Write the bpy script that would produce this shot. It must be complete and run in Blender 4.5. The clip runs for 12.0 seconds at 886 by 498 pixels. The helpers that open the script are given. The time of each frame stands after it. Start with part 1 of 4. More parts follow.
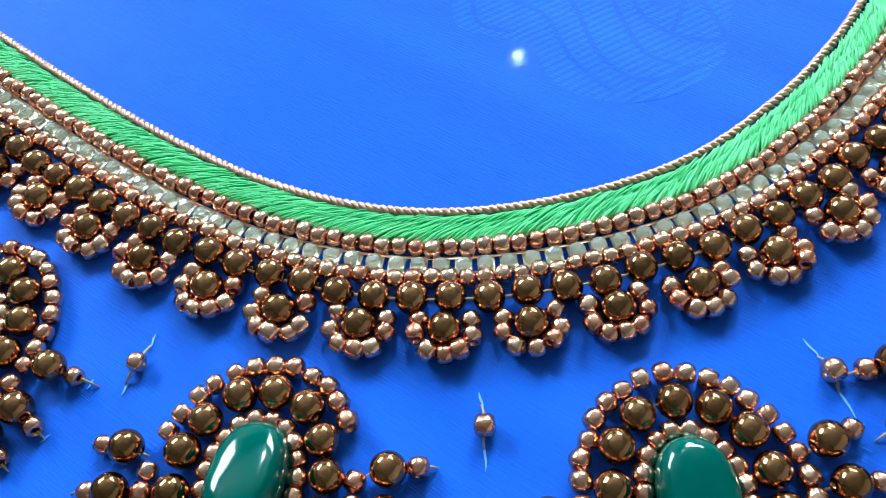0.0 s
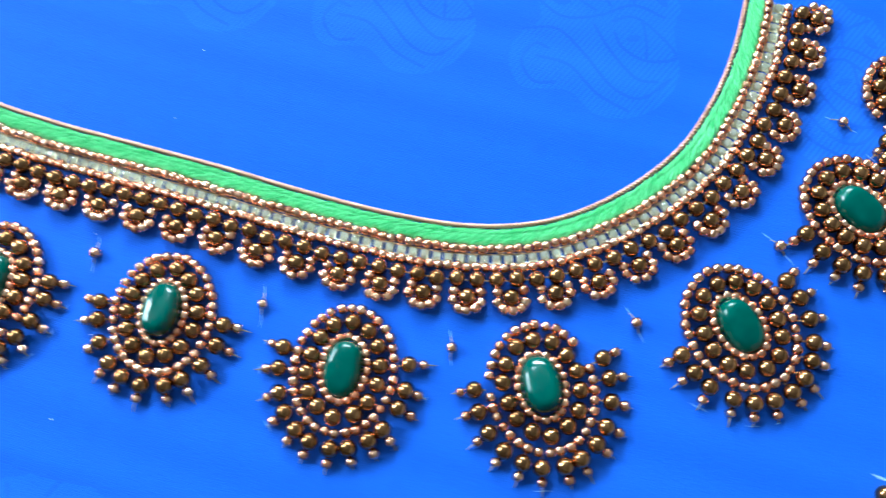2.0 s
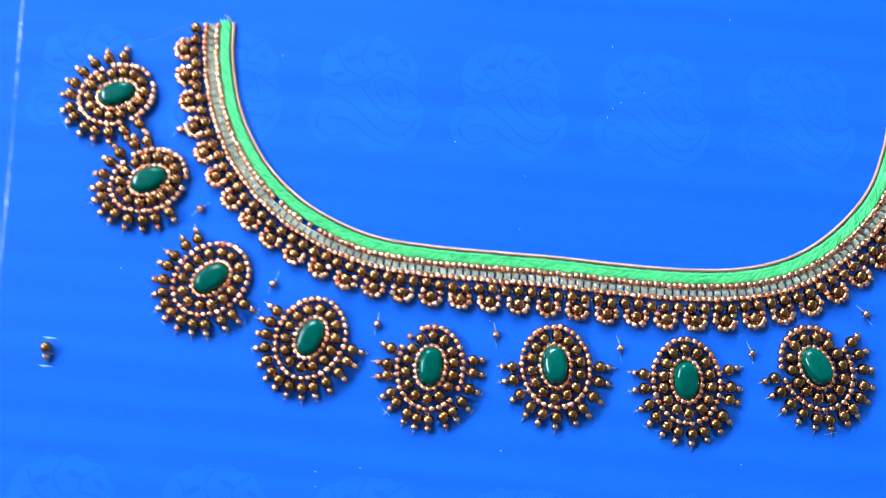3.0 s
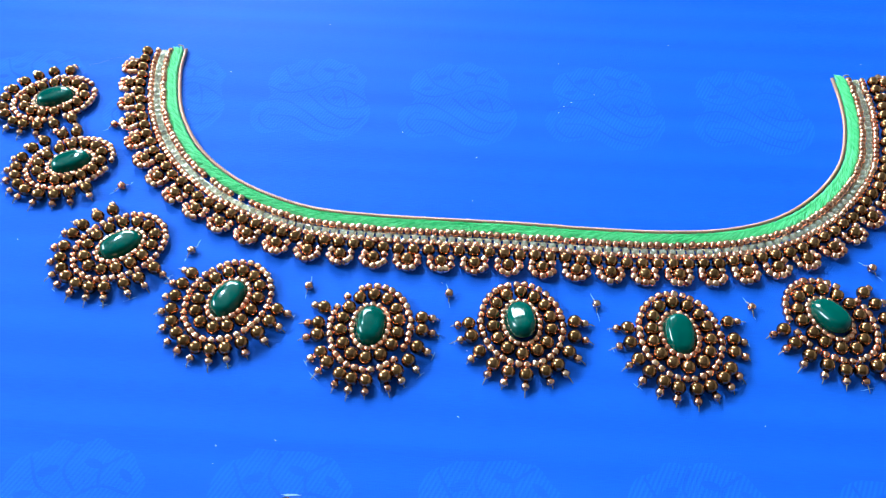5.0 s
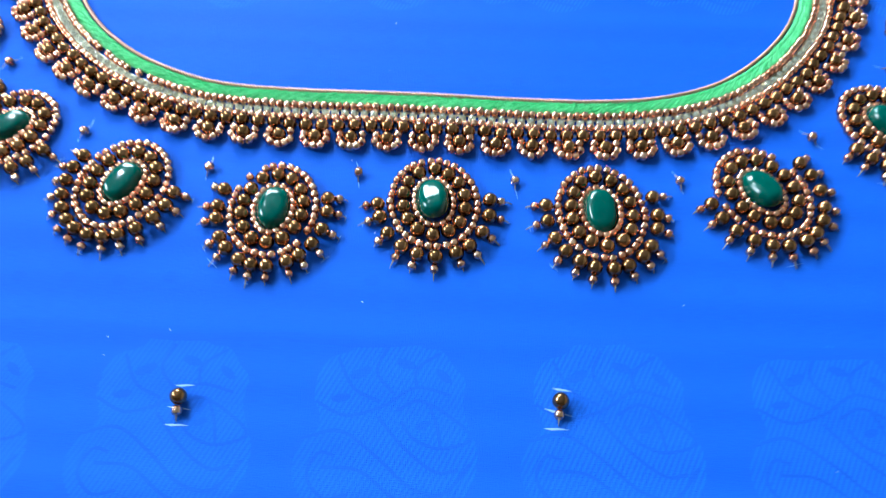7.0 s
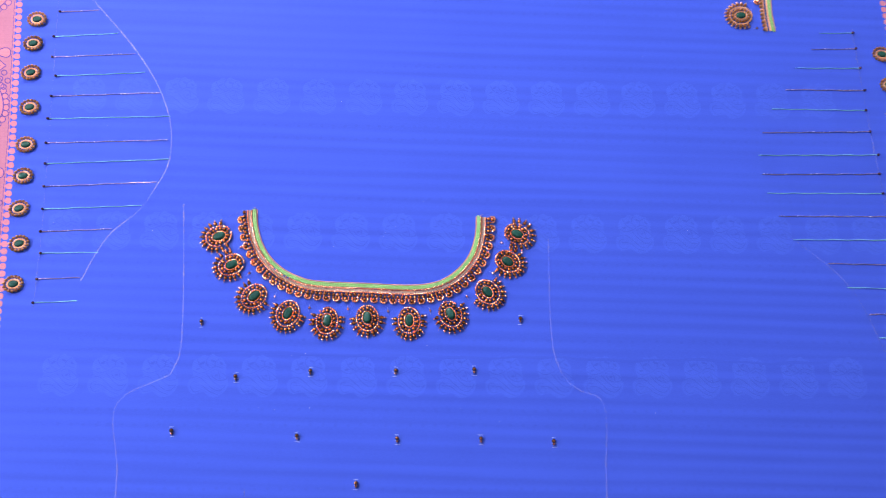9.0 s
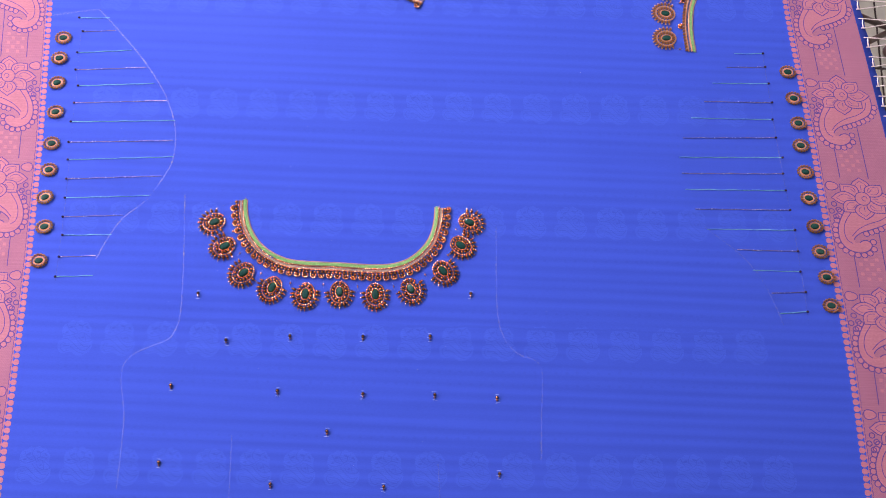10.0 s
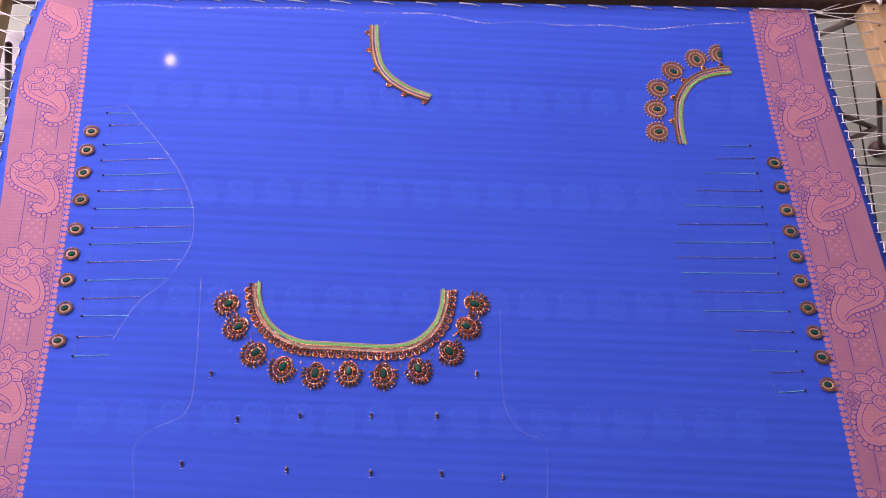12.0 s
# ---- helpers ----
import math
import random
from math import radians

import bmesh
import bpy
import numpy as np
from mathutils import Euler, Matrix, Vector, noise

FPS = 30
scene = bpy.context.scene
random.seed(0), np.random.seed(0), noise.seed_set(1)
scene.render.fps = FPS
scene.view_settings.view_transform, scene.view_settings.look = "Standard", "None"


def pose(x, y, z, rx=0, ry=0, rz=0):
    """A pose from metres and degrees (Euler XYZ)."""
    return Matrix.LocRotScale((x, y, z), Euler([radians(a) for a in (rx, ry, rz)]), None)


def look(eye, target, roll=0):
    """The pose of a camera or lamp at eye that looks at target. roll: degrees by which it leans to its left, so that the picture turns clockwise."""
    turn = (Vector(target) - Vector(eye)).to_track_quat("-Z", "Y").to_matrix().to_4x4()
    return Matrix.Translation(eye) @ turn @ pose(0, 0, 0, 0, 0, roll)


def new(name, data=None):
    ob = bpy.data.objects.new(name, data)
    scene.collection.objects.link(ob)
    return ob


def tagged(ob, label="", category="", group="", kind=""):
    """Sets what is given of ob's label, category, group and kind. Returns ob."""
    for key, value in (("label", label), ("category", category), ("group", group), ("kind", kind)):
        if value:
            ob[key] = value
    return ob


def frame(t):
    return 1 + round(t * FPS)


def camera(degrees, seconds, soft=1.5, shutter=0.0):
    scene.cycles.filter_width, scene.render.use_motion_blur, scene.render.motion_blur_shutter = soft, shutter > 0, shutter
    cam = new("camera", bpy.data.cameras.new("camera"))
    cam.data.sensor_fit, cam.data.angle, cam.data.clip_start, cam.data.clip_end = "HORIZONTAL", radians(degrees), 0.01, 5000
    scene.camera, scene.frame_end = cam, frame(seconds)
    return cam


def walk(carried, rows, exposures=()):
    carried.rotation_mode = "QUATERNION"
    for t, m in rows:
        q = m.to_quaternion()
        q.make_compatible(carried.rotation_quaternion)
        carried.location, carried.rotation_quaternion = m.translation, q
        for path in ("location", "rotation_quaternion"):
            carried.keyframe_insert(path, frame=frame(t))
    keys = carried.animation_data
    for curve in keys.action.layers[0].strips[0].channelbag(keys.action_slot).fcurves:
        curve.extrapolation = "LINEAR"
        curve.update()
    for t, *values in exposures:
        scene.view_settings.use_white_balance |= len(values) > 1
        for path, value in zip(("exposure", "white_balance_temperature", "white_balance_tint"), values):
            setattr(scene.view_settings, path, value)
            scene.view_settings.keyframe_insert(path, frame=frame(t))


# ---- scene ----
cam = camera(56.47, 12.0, soft=0.9, shutter=0.25)
PATH = [
    (0.0, pose(0.1195, 0.0022, 0.0810, 33.30, 5.42, 36.15)),
    (0.5, pose(0.1160, 0.0044, 0.0935, 28.04, 4.41, 31.67)),
    (1.0, pose(0.1105, -0.0006, 0.1173, 23.02, 3.60, 28.19)),
    (1.5, pose(0.1069, -0.0079, 0.1397, 16.95, 2.46, 22.71)),
    (2.0, pose(0.0745, -0.0139, 0.1749, 15.34, 2.32, 15.99)),
    (2.5, pose(0.0125, -0.0243, 0.2102, 12.74, 0.94, 9.68)),
    (3.0, pose(-0.0318, -0.0109, 0.2684, 9.87, 0.74, 4.96)),
    (3.2, pose(-0.0419, -0.0063, 0.2862, 10.47, 0.27, 3.53)),
    (4.8, pose(-0.0225, -0.1125, 0.1990, 35.29, -0.53, 3.12)),
    (5.0, pose(-0.0148, -0.1226, 0.1850, 38.62, -0.44, 3.52)),
    (5.5, pose(-0.0046, -0.1355, 0.1348, 42.51, -0.35, 4.03)),
    (6.0, pose(0.0052, -0.1320, 0.1217, 42.81, 0.08, 3.84)),
    (6.5, pose(0.0074, -0.1302, 0.1256, 41.18, -0.02, 3.54)),
    (7.0, pose(0.0075, -0.1130, 0.1747, 29.95, 0.04, 2.58)),
    (7.5, pose(0.0014, -0.0847, 0.3116, 19.28, 0.22, 2.44)),
    (7.7, pose(0.0056, -0.0730, 0.3728, 15.22, 0.13, 2.33)),
    (9.3, pose(0.0853, -0.1407, 0.8897, 12.91, -1.13, 1.60)),
    (9.5, pose(0.1007, -0.1606, 0.9199, 13.59, -1.01, 1.73)),
    (10.0, pose(0.1160, -0.1912, 0.9460, 14.71, -0.72, 2.19)),
    (10.5, pose(0.1192, -0.1995, 0.9589, 15.58, -0.55, 2.33)),
    (11.0, pose(0.1166, -0.2018, 0.9688, 17.32, -0.61, 2.11)),
    (11.5, pose(0.1083, -0.2181, 0.9777, 19.84, -0.78, 2.05)),
    (12.0, pose(0.1093, -0.2278, 0.9747, 21.86, -0.73, 2.18)),
]
# the picture turns darker and more violet while the camera draws back
LOOKS = [(0.0, 0.86, 5150, -16), (1.5, 0.97, 5150, -16), (3.0, 0.88, 5150, -16), (5.0, 0.80, 5150, -16), (7.0, 0.82, 5150, -16), (7.7, 0.86, 5150, -16), (9.3, 0.53, 7250, 54), (10.5, 0.34, 7150, 54), (11.2, 0.30, 7100, 54), (12.0, 0.12, 7050, 54)]
walk(cam, PATH, LOOKS)

# ---- light ----
world = bpy.data.worlds.new("sky")
scene.world = world
world.use_nodes = True
sky = world.node_tree.nodes.new("ShaderNodeTexSky")
sky.sky_type, sky.sun_disc, sky.sun_elevation, sky.sun_rotation = "NISHITA", False, radians(40), radians(120)
world.node_tree.links.new(sky.outputs[0], world.node_tree.nodes["Background"].inputs[0])
world.node_tree.nodes["Background"].inputs[1].default_value = 0.1


def area(name, eye, target, sx, sy, watts, colour=(1, 1, 1)):
    data = bpy.data.lights.new(name, "AREA")
    data.shape, data.size, data.size_y, data.energy, data.color = "RECTANGLE", sx, sy, watts, colour
    ob = new(name, data)
    ob.matrix_basis = look(eye, target)
    return ob


LAMP = Vector((-1.06, 1.735, 1.98))
lamp_light = area("lamp_light", LAMP - Vector((0, 0, 0.05)), (-1.06, 1.735, 0), 0.04, 0.04, 24.0, (0.97, 0.99, 1.0))
lamp_light.data.shape = "DISK"
area("window_light", (-2.47, 0.5, 1.25), (0, 0.4, 0.2), 1.3, 1.2, 93.0, (0.94, 0.97, 1.0))
area("window_light", (-0.75, 2.77, 1.3), (0.0, 0, 0.1), 1.3, 1.1, 89.0, (0.95, 0.98, 1.0))


# ---- materials ----
def material(name, colour, rough=0.5, metal=0.0, **more):
    m = bpy.data.materials.new(name)
    m.use_nodes = True
    b = m.node_tree.nodes["Principled BSDF"]
    b.inputs["Base Color"].default_value = (*colour, 1)
    b.inputs["Roughness"].default_value, b.inputs["Metallic"].default_value = rough, metal
    for key, value in more.items():
        b.inputs[key.replace("_", " ")].default_value = value
    return m


def node(m, kind, **values):
    n = m.node_tree.nodes.new(kind)
    for key, value in values.items():
        n.inputs[key.replace("_", " ")].default_value = value
    return n


def link(m, a, b):
    m.node_tree.links.new(a, b)


def bsdf(m):
    return m.node_tree.nodes["Principled BSDF"]


def spot(m, scale, detail=4.0, stretch=(1, 1, 1), coords="Object"):
    """Noise in metres, stretched."""
    tc, mp = node(m, "ShaderNodeTexCoord"), node(m, "ShaderNodeMapping")
    mp.inputs["Scale"].default_value = stretch
    n = node(m, "ShaderNodeTexNoise", Scale=scale, Detail=detail)
    link(m, node(m, "ShaderNodeNewGeometry").outputs["Position"] if coords == "World" else tc.outputs[coords], mp.inputs[0])
    link(m, mp.outputs[0], n.inputs["Vector"])
    return n.outputs["Fac"]


def ramp(m, fac, stops):
    r = node(m, "ShaderNodeValToRGB")
    link(m, fac, r.inputs[0])
    e = r.color_ramp.elements
    while len(e) < len(stops):
        e.new(0.5)
    for k, (at, c) in zip(e, stops):
        k.position, k.color = at, (*c, 1)
    return r.outputs[0]


def bump(m, height, strength, distance, after=None):
    n = node(m, "ShaderNodeBump", Strength=strength, Distance=distance)
    link(m, height, n.inputs["Height"])
    if after:
        link(m, after, n.inputs["Normal"])
    link(m, n.outputs[0], bsdf(m).inputs["Normal"])
    return n.outputs[0]


def times(m, a, b, op="MULTIPLY"):
    n = node(m, "ShaderNodeMath")
    n.operation = op
    for k, v in enumerate((a, b)):
        if isinstance(v, float):
            n.inputs[k].default_value = v
        else:
            link(m, v, n.inputs[k])
    return n.outputs[0]


def silk(name, low, high, gain=1.0):
    """Woven silk: fine threads, weft bands, a soft sheen."""
    m = material(name, low, 0.5, Coat_Weight=0.0032, Coat_Roughness=0.045, Specular_IOR_Level=0.05)
    bands = spot(m, 1.0, 3.0, (2.2, 95, 1), "World")
    threads = spot(m, 1.0, 2.0, (250, 3600, 1), "World")
    blot = spot(m, 9.0, 4.0, (1, 1, 1), "World")
    weave = node(m, "ShaderNodeTexWave", Scale=25.0, Distortion=3.0, Detail=2.0, Detail_Scale=0.5)
    weave.bands_direction = "Y"
    along = node(m, "ShaderNodeMapping")
    along.inputs["Scale"].default_value = (0.12, 1, 1)
    link(m, node(m, "ShaderNodeNewGeometry").outputs["Position"], along.inputs[0])
    link(m, along.outputs[0], weave.inputs["Vector"])
    bands = times(m, times(m, bands, 0.78), times(m, weave.outputs["Fac"], 0.22), "ADD")
    mixed = times(m, times(m, bands, 0.5), times(m, times(m, threads, 0.34), times(m, blot, 0.16), "ADD"), "ADD")
    link(m, ramp(m, mixed, [(0.37, low), (0.61, high)]), bsdf(m).inputs["Base Color"])
    weft = spot(m, 1.0, 2.0, (500, 4200, 1))
    warp = spot(m, 1.0, 2.0, (4200, 500, 1))
    first = bump(m, times(m, weft, warp, "ADD"), 0.5 * gain, 0.00014)
    bump(m, bands, 0.06 * gain, 0.0012, first)
    return m


M_SILK = silk("blue_silk", (0.0355, 0.110, 0.650), (0.0435, 0.1315, 0.745))
M_MOTIF = silk("blue_silk_figure", (0.0355, 0.110, 0.650), (0.0435, 0.1315, 0.745), 1.2)
# slanting twill ribs, a millimetre apart, a little lighter than the ground
hatch = node(M_MOTIF, "ShaderNodeTexWave", Scale=285.0, Distortion=0.6)
slant = node(M_MOTIF, "ShaderNodeMapping")
slant.inputs["Rotation"].default_value = (0, 0, radians(26))
link(M_MOTIF, node(M_MOTIF, "ShaderNodeTexCoord").outputs["Object"], slant.inputs[0])
link(M_MOTIF, slant.outputs[0], hatch.inputs["Vector"])
inner_bump = [n for n in M_MOTIF.node_tree.nodes if n.bl_idname == "ShaderNodeBump"][-1]
bump(M_MOTIF, hatch.outputs["Fac"], 0.12, 0.0003, inner_bump.outputs[0])
ribs = node(M_MOTIF, "ShaderNodeMix")
ribs.data_type, ribs.blend_type = "RGBA", "MIX"
ground = bsdf(M_MOTIF).inputs["Base Color"].links[0].from_socket
patchy = times(M_MOTIF, spot(M_MOTIF, 60.0, 2.0), 0.6)
link(M_MOTIF, times(M_MOTIF, hatch.outputs["Fac"], patchy), ribs.inputs["Factor"])
link(M_MOTIF, ground, ribs.inputs[6])
ribs.inputs[7].default_value = (0.075, 0.215, 0.92, 1)
link(M_MOTIF, ribs.outputs[2], bsdf(M_MOTIF).inputs["Base Color"])
M_FAINT = silk("faint_blue_outline", (0.0342, 0.1065, 0.632), (0.0419, 0.1272, 0.72))
M_EDGE = silk("blue_silk_outline", (0.0342, 0.1065, 0.632), (0.0419, 0.1272, 0.72))


def zari(name, low, high):
    m = material(name, low, 0.6, 0.0, Specular_IOR_Level=0.12)
    threads = spot(m, 1.0, 3.0, (300, 1500, 1))
    wear = spot(m, 30.0, 5.0)
    link(m, ramp(m, times(m, times(m, threads, 0.6), times(m, wear, 0.4), "ADD"), [(0.35, low), (0.65, high)]), bsdf(m).inputs["Base Color"])
    ribs = spot(m, 1.0, 2.0, (4, 420, 1))
    bump(m, ribs, 0.35, 0.0012, bump(m, threads, 0.4, 0.0002))
    return m


M_ZARI = zari("woven_copper_band", (0.43, 0.193, 0.266), (0.54, 0.25, 0.32))
hatching = node(M_ZARI, "ShaderNodeTexWave", Scale=210.0, Distortion=0.4)
tilt = node(M_ZARI, "ShaderNodeMapping")
tilt.inputs["Rotation"].default_value = (0, 0, radians(52))
link(M_ZARI, node(M_ZARI, "ShaderNodeTexCoord").outputs["Object"], tilt.inputs[0])
link(M_ZARI, tilt.outputs[0], hatching.inputs["Vector"])
weft_mix = node(M_ZARI, "ShaderNodeMix")
weft_mix.data_type, weft_mix.blend_type = "RGBA", "MIX"
band_colour = bsdf(M_ZARI).inputs["Base Color"].links[0].from_socket
link(M_ZARI, times(M_ZARI, hatching.outputs["Fac"], 0.24), weft_mix.inputs["Factor"])
link(M_ZARI, band_colour, weft_mix.inputs[6])
weft_mix.inputs[7].default_value = (0.21, 0.105, 0.33, 1)
link(M_ZARI, weft_mix.outputs[2], bsdf(M_ZARI).inputs["Base Color"])
M_LINE = silk("violet_outline", (0.125, 0.080, 0.31), (0.175, 0.105, 0.36))
M_ZARI2 = zari("woven_copper_figure", (0.505, 0.218, 0.279), (0.625, 0.279, 0.34))


def varied(m, low, high):
    """A shade of its own for every piece."""
    info = node(m, "ShaderNodeObjectInfo")
    link(m, ramp(m, info.outputs["Random"], [(0.0, low), (1.0, high)]), bsdf(m).inputs["Base Color"])
    return m


M_BRONZE = varied(material("bronze_bead", (0.3, 0.19, 0.06), 0.09, 1.0), (0.325, 0.152, 0.064), (0.51, 0.245, 0.112))
bump(M_BRONZE, spot(M_BRONZE, 500.0, 2.0), 0.22, 0.0004)
M_COPPER = varied(material("copper_seed_bead", (0.8, 0.36, 0.22), 0.2, 1.0), (0.88, 0.36, 0.225), (0.98, 0.59, 0.43))
bump(M_COPPER, spot(M_COPPER, 900.0, 2.0), 0.35, 0.0004)
M_COPPER_ROW = material("copper_bead_row", (0.90, 0.58, 0.37), 0.38, 0.85)
M_BRONZE_ROW = material("bronze_bead_row", (0.46, 0.24, 0.12), 0.28, 1.0)
M_DARKBEAD = material("dark_bead", (0.12, 0.07, 0.10), 0.2, 0.8)
M_GLINT = material("silver_glint", (0.95, 0.93, 0.98), 0.32, 1.0)
M_STONE = material("green_stone", (0.0, 0.11, 0.075), 0.10, 0.0, Coat_Weight=0.25, Coat_Roughness=0.04)
link(M_STONE, ramp(M_STONE, spot(M_STONE, 160.0, 3.0), [(0.3, (0.002, 0.064, 0.051)), (0.7, (0.004, 0.094, 0.073))]), bsdf(M_STONE).inputs["Base Color"])
M_CRYSTAL = varied(material("clear_rhinestone", (0.7, 0.78, 0.74), 0.02, 0.0, Transmission_Weight=0.76, IOR=1.6), (0.86, 0.84, 0.76), (0.99, 0.97, 0.90))
M_CUP = material("brass_cup", (0.86, 0.80, 0.62), 0.28, 1.0)
M_GREEN = material("green_thread", (0.05, 0.55, 0.09), 0.55, 0.0, Sheen_Weight=0.3)
rnd = node(M_GREEN, "ShaderNodeNewGeometry")
link(M_GREEN, ramp(M_GREEN, rnd.outputs["Random Per Island"], [(0.0, (0.10, 0.50, 0.125)), (1.0, (0.27, 0.77, 0.30))]), bsdf(M_GREEN).inputs["Base Color"])
M_CORD = material("copper_zari_cord", (0.72, 0.38, 0.29), 0.4, 0.6)
bump(M_CORD, spot(M_CORD, 2500.0, 2.0), 0.5, 0.0002)
M_TEAL = material("teal_thread", (0.13, 0.68, 0.70), 0.4, 0.2, Sheen_Weight=0.3)
M_TEAL2 = material("glinting_zari_thread", (0.46, 0.34, 0.48), 0.3, 0.7)
M_THREAD = material("tan_thread", (0.42, 0.32, 0.2), 0.6)
M_STRING = material("white_cotton", (0.86, 0.86, 0.83), 0.85)
bump(M_STRING, spot(M_STRING, 900.0), 0.6, 0.0006)
# lighter blues paint in the shine on silk that stitches draw tight
M_PULL_SHINE = material("stretched_silk_shine", (0.24, 0.42, 0.93), 0.35)
M_CREASE_SHINE = material("painted_crease_shine", (0.42, 0.58, 0.95), 0.35)


def chalk(name, colour, most):
    m = material(name, colour, 0.9)
    fac = times(m, spot(m, 260.0, 4.0), spot(m, 22.0, 3.0))
    link(m, ramp(m, fac, [(0.16, (0.0, 0.0, 0.0)), (0.48, (most, most, most))]), bsdf(m).inputs["Alpha"])
    return m


M_CHALK = chalk("chalk", (0.55, 0.62, 0.88), 0.3)
M_CHALK_MID = chalk("firm_chalk", (0.58, 0.66, 0.90), 0.55)
M_CHALK_BOLD = chalk("bold_chalk", (0.72, 0.82, 1.0), 0.85)


def wood(name, low, high, rough):
    m = material(name, low, rough)
    grain = spot(m, 1.0, 6.0, (90, 5, 90))
    link(m, ramp(m, grain, [(0.3, low), (0.7, high)]), bsdf(m).inputs["Base Color"])
    bump(m, grain, 0.3, 0.002)
    return m


M_PINE = wood("pale_wood", (0.47, 0.30, 0.14), (0.60, 0.41, 0.21), 0.55)
M_DARKWOOD = wood("dark_wood", (0.07, 0.03, 0.022), (0.14, 0.06, 0.04), 0.5)
M_IRON = material("brown_painted_iron", (0.115, 0.075, 0.064), 0.45, 0.3)
bump(M_IRON, spot(M_IRON, 120.0), 0.3, 0.002)
M_HOLE_SHADE = material("painted_hole_shade", (0.05, 0.03, 0.015), 0.9)


def plaster(name, low, high, rough, scale):
    m = material(name, low, rough)
    a = spot(m, scale, 6.0)
    link(m, ramp(m, a, [(0.3, low), (0.7, high)]), bsdf(m).inputs["Base Color"])
    bump(m, spot(m, scale * 9, 4.0), 0.15, 0.003)
    return m


M_WALL = plaster("beige_plaster", (0.37, 0.35, 0.315), (0.45, 0.43, 0.385), 0.9, 1.2)
M_DIM = plaster("dark_reflection_plaster", (0.10, 0.085, 0.07), (0.14, 0.12, 0.10), 0.9, 1.2)
M_CEIL = plaster("grey_ceiling", (0.33, 0.325, 0.31), (0.40, 0.395, 0.38), 0.9, 1.0)
M_TILE = plaster("grey_floor_tile", (0.32, 0.37, 0.30), (0.41, 0.47, 0.38), 0.35, 3.0)
M_GROUT = material("dark_grout", (0.05, 0.045, 0.04), 0.9)
M_CLOTH = plaster("white_cloth", (0.68, 0.68, 0.7), (0.78, 0.78, 0.8), 0.9, 6.0)
M_LAMP = material("lamp_diffuser", (0.9, 0.9, 0.9), 0.5, Emission_Strength=30.0)
bsdf(M_LAMP).inputs["Emission Color"].default_value = (1, 0.98, 0.95, 1)
M_LAMPBODY = material("white_enamel", (0.8, 0.8, 0.8), 0.4)


# ---- mesh helpers ----
def to_mesh(name, verts, faces, smooth=True):
    me = bpy.data.meshes.new(name)
    me.from_pydata([tuple(map(float, v)) for v in verts], [], [tuple(map(int, f)) for f in faces])
    me.polygons.foreach_set("use_smooth", [smooth] * len(me.polygons))
    me.update()
    return me


def place(name, me, mat, parent=None, m=None, label=""):
    if mat and not me.materials:
        me.materials.append(mat)
    ob = new(name, me)
    if parent:
        ob.parent = parent
    if m is not None:
        ob.matrix_basis = m
    return tagged(ob, label)


def empty(name, m=None):
    ob = new(name)
    ob.empty_display_size = 0.005
    if m is not None:
        ob.matrix_basis = m
    return ob


def revolve(profile, n, squash=lambda a: 1.0):
    """(radius, height) rows turned round z. Poles where the radius is 0."""
    verts, faces, rings = [], [], []
    for r, z in profile:
        if r == 0:
            rings.append([len(verts)])
            verts.append((0, 0, z))
        else:
            rings.append(list(range(len(verts), len(verts) + n)))
            verts += [(r * math.cos(6.28318531 * k / n), r * math.sin(6.28318531 * k / n), z) for k in range(n)]
    for a, b in zip(rings, rings[1:]):
        for k in range(n):
            j = (k + 1) % n
            if len(a) == 1 and len(b) > 1:
                faces.append((a[0], b[j], b[k]))
            elif len(b) == 1:
                faces.append((a[k], a[j], b[0]))
            else:
                faces.append((a[k], a[j], b[j], b[k]))
    return np.array(verts, float), faces


def tube(points, radius, n=6, closed=False):
    """A tube along points; radius a number or one for every point."""
    pts = np.array(points, float)
    rad = np.full(len(pts), radius) if np.isscalar(radius) else np.array(radius)
    tan = np.gradient(pts, axis=0)
    tan /= np.maximum(np.linalg.norm(tan, axis=1), 1e-12)[:, None]
    ref = np.where(np.abs(tan[:, 2:3]) > 0.9, np.array([[1.0, 0, 0]]), np.array([[0, 0, 1.0]]))
    a = np.cross(tan, ref)
    a /= np.linalg.norm(a, axis=1)[:, None]
    b = np.cross(a, tan)
    ang = np.arange(n) * 2 * math.pi / n
    ring = np.cos(ang)[None, :, None] * a[:, None] + np.sin(ang)[None, :, None] * b[:, None]
    verts = (pts[:, None] + rad[:, None, None] * ring).reshape(-1, 3)
    faces = [(i * n + k, i * n + (k + 1) % n, (i + 1) * n + (k + 1) % n, (i + 1) * n + k) for i in range(len(pts) - 1) for k in range(n)]
    faces += [tuple(range(n))[::-1], tuple((len(pts) - 1) * n + k for k in range(n))]
    return verts, faces


def merged(pieces):
    verts, faces, n = [], [], 0
    for v, f in pieces:
        verts.append(np.array(v, float))
        faces += [tuple(i + n for i in q) for q in f]
        n += len(v)
    return np.concatenate(verts), faces


def moved(piece, m):
    v, f = piece
    a = np.array(m)
    return np.array(v) @ a[:3, :3].T + a[:3, 3], f


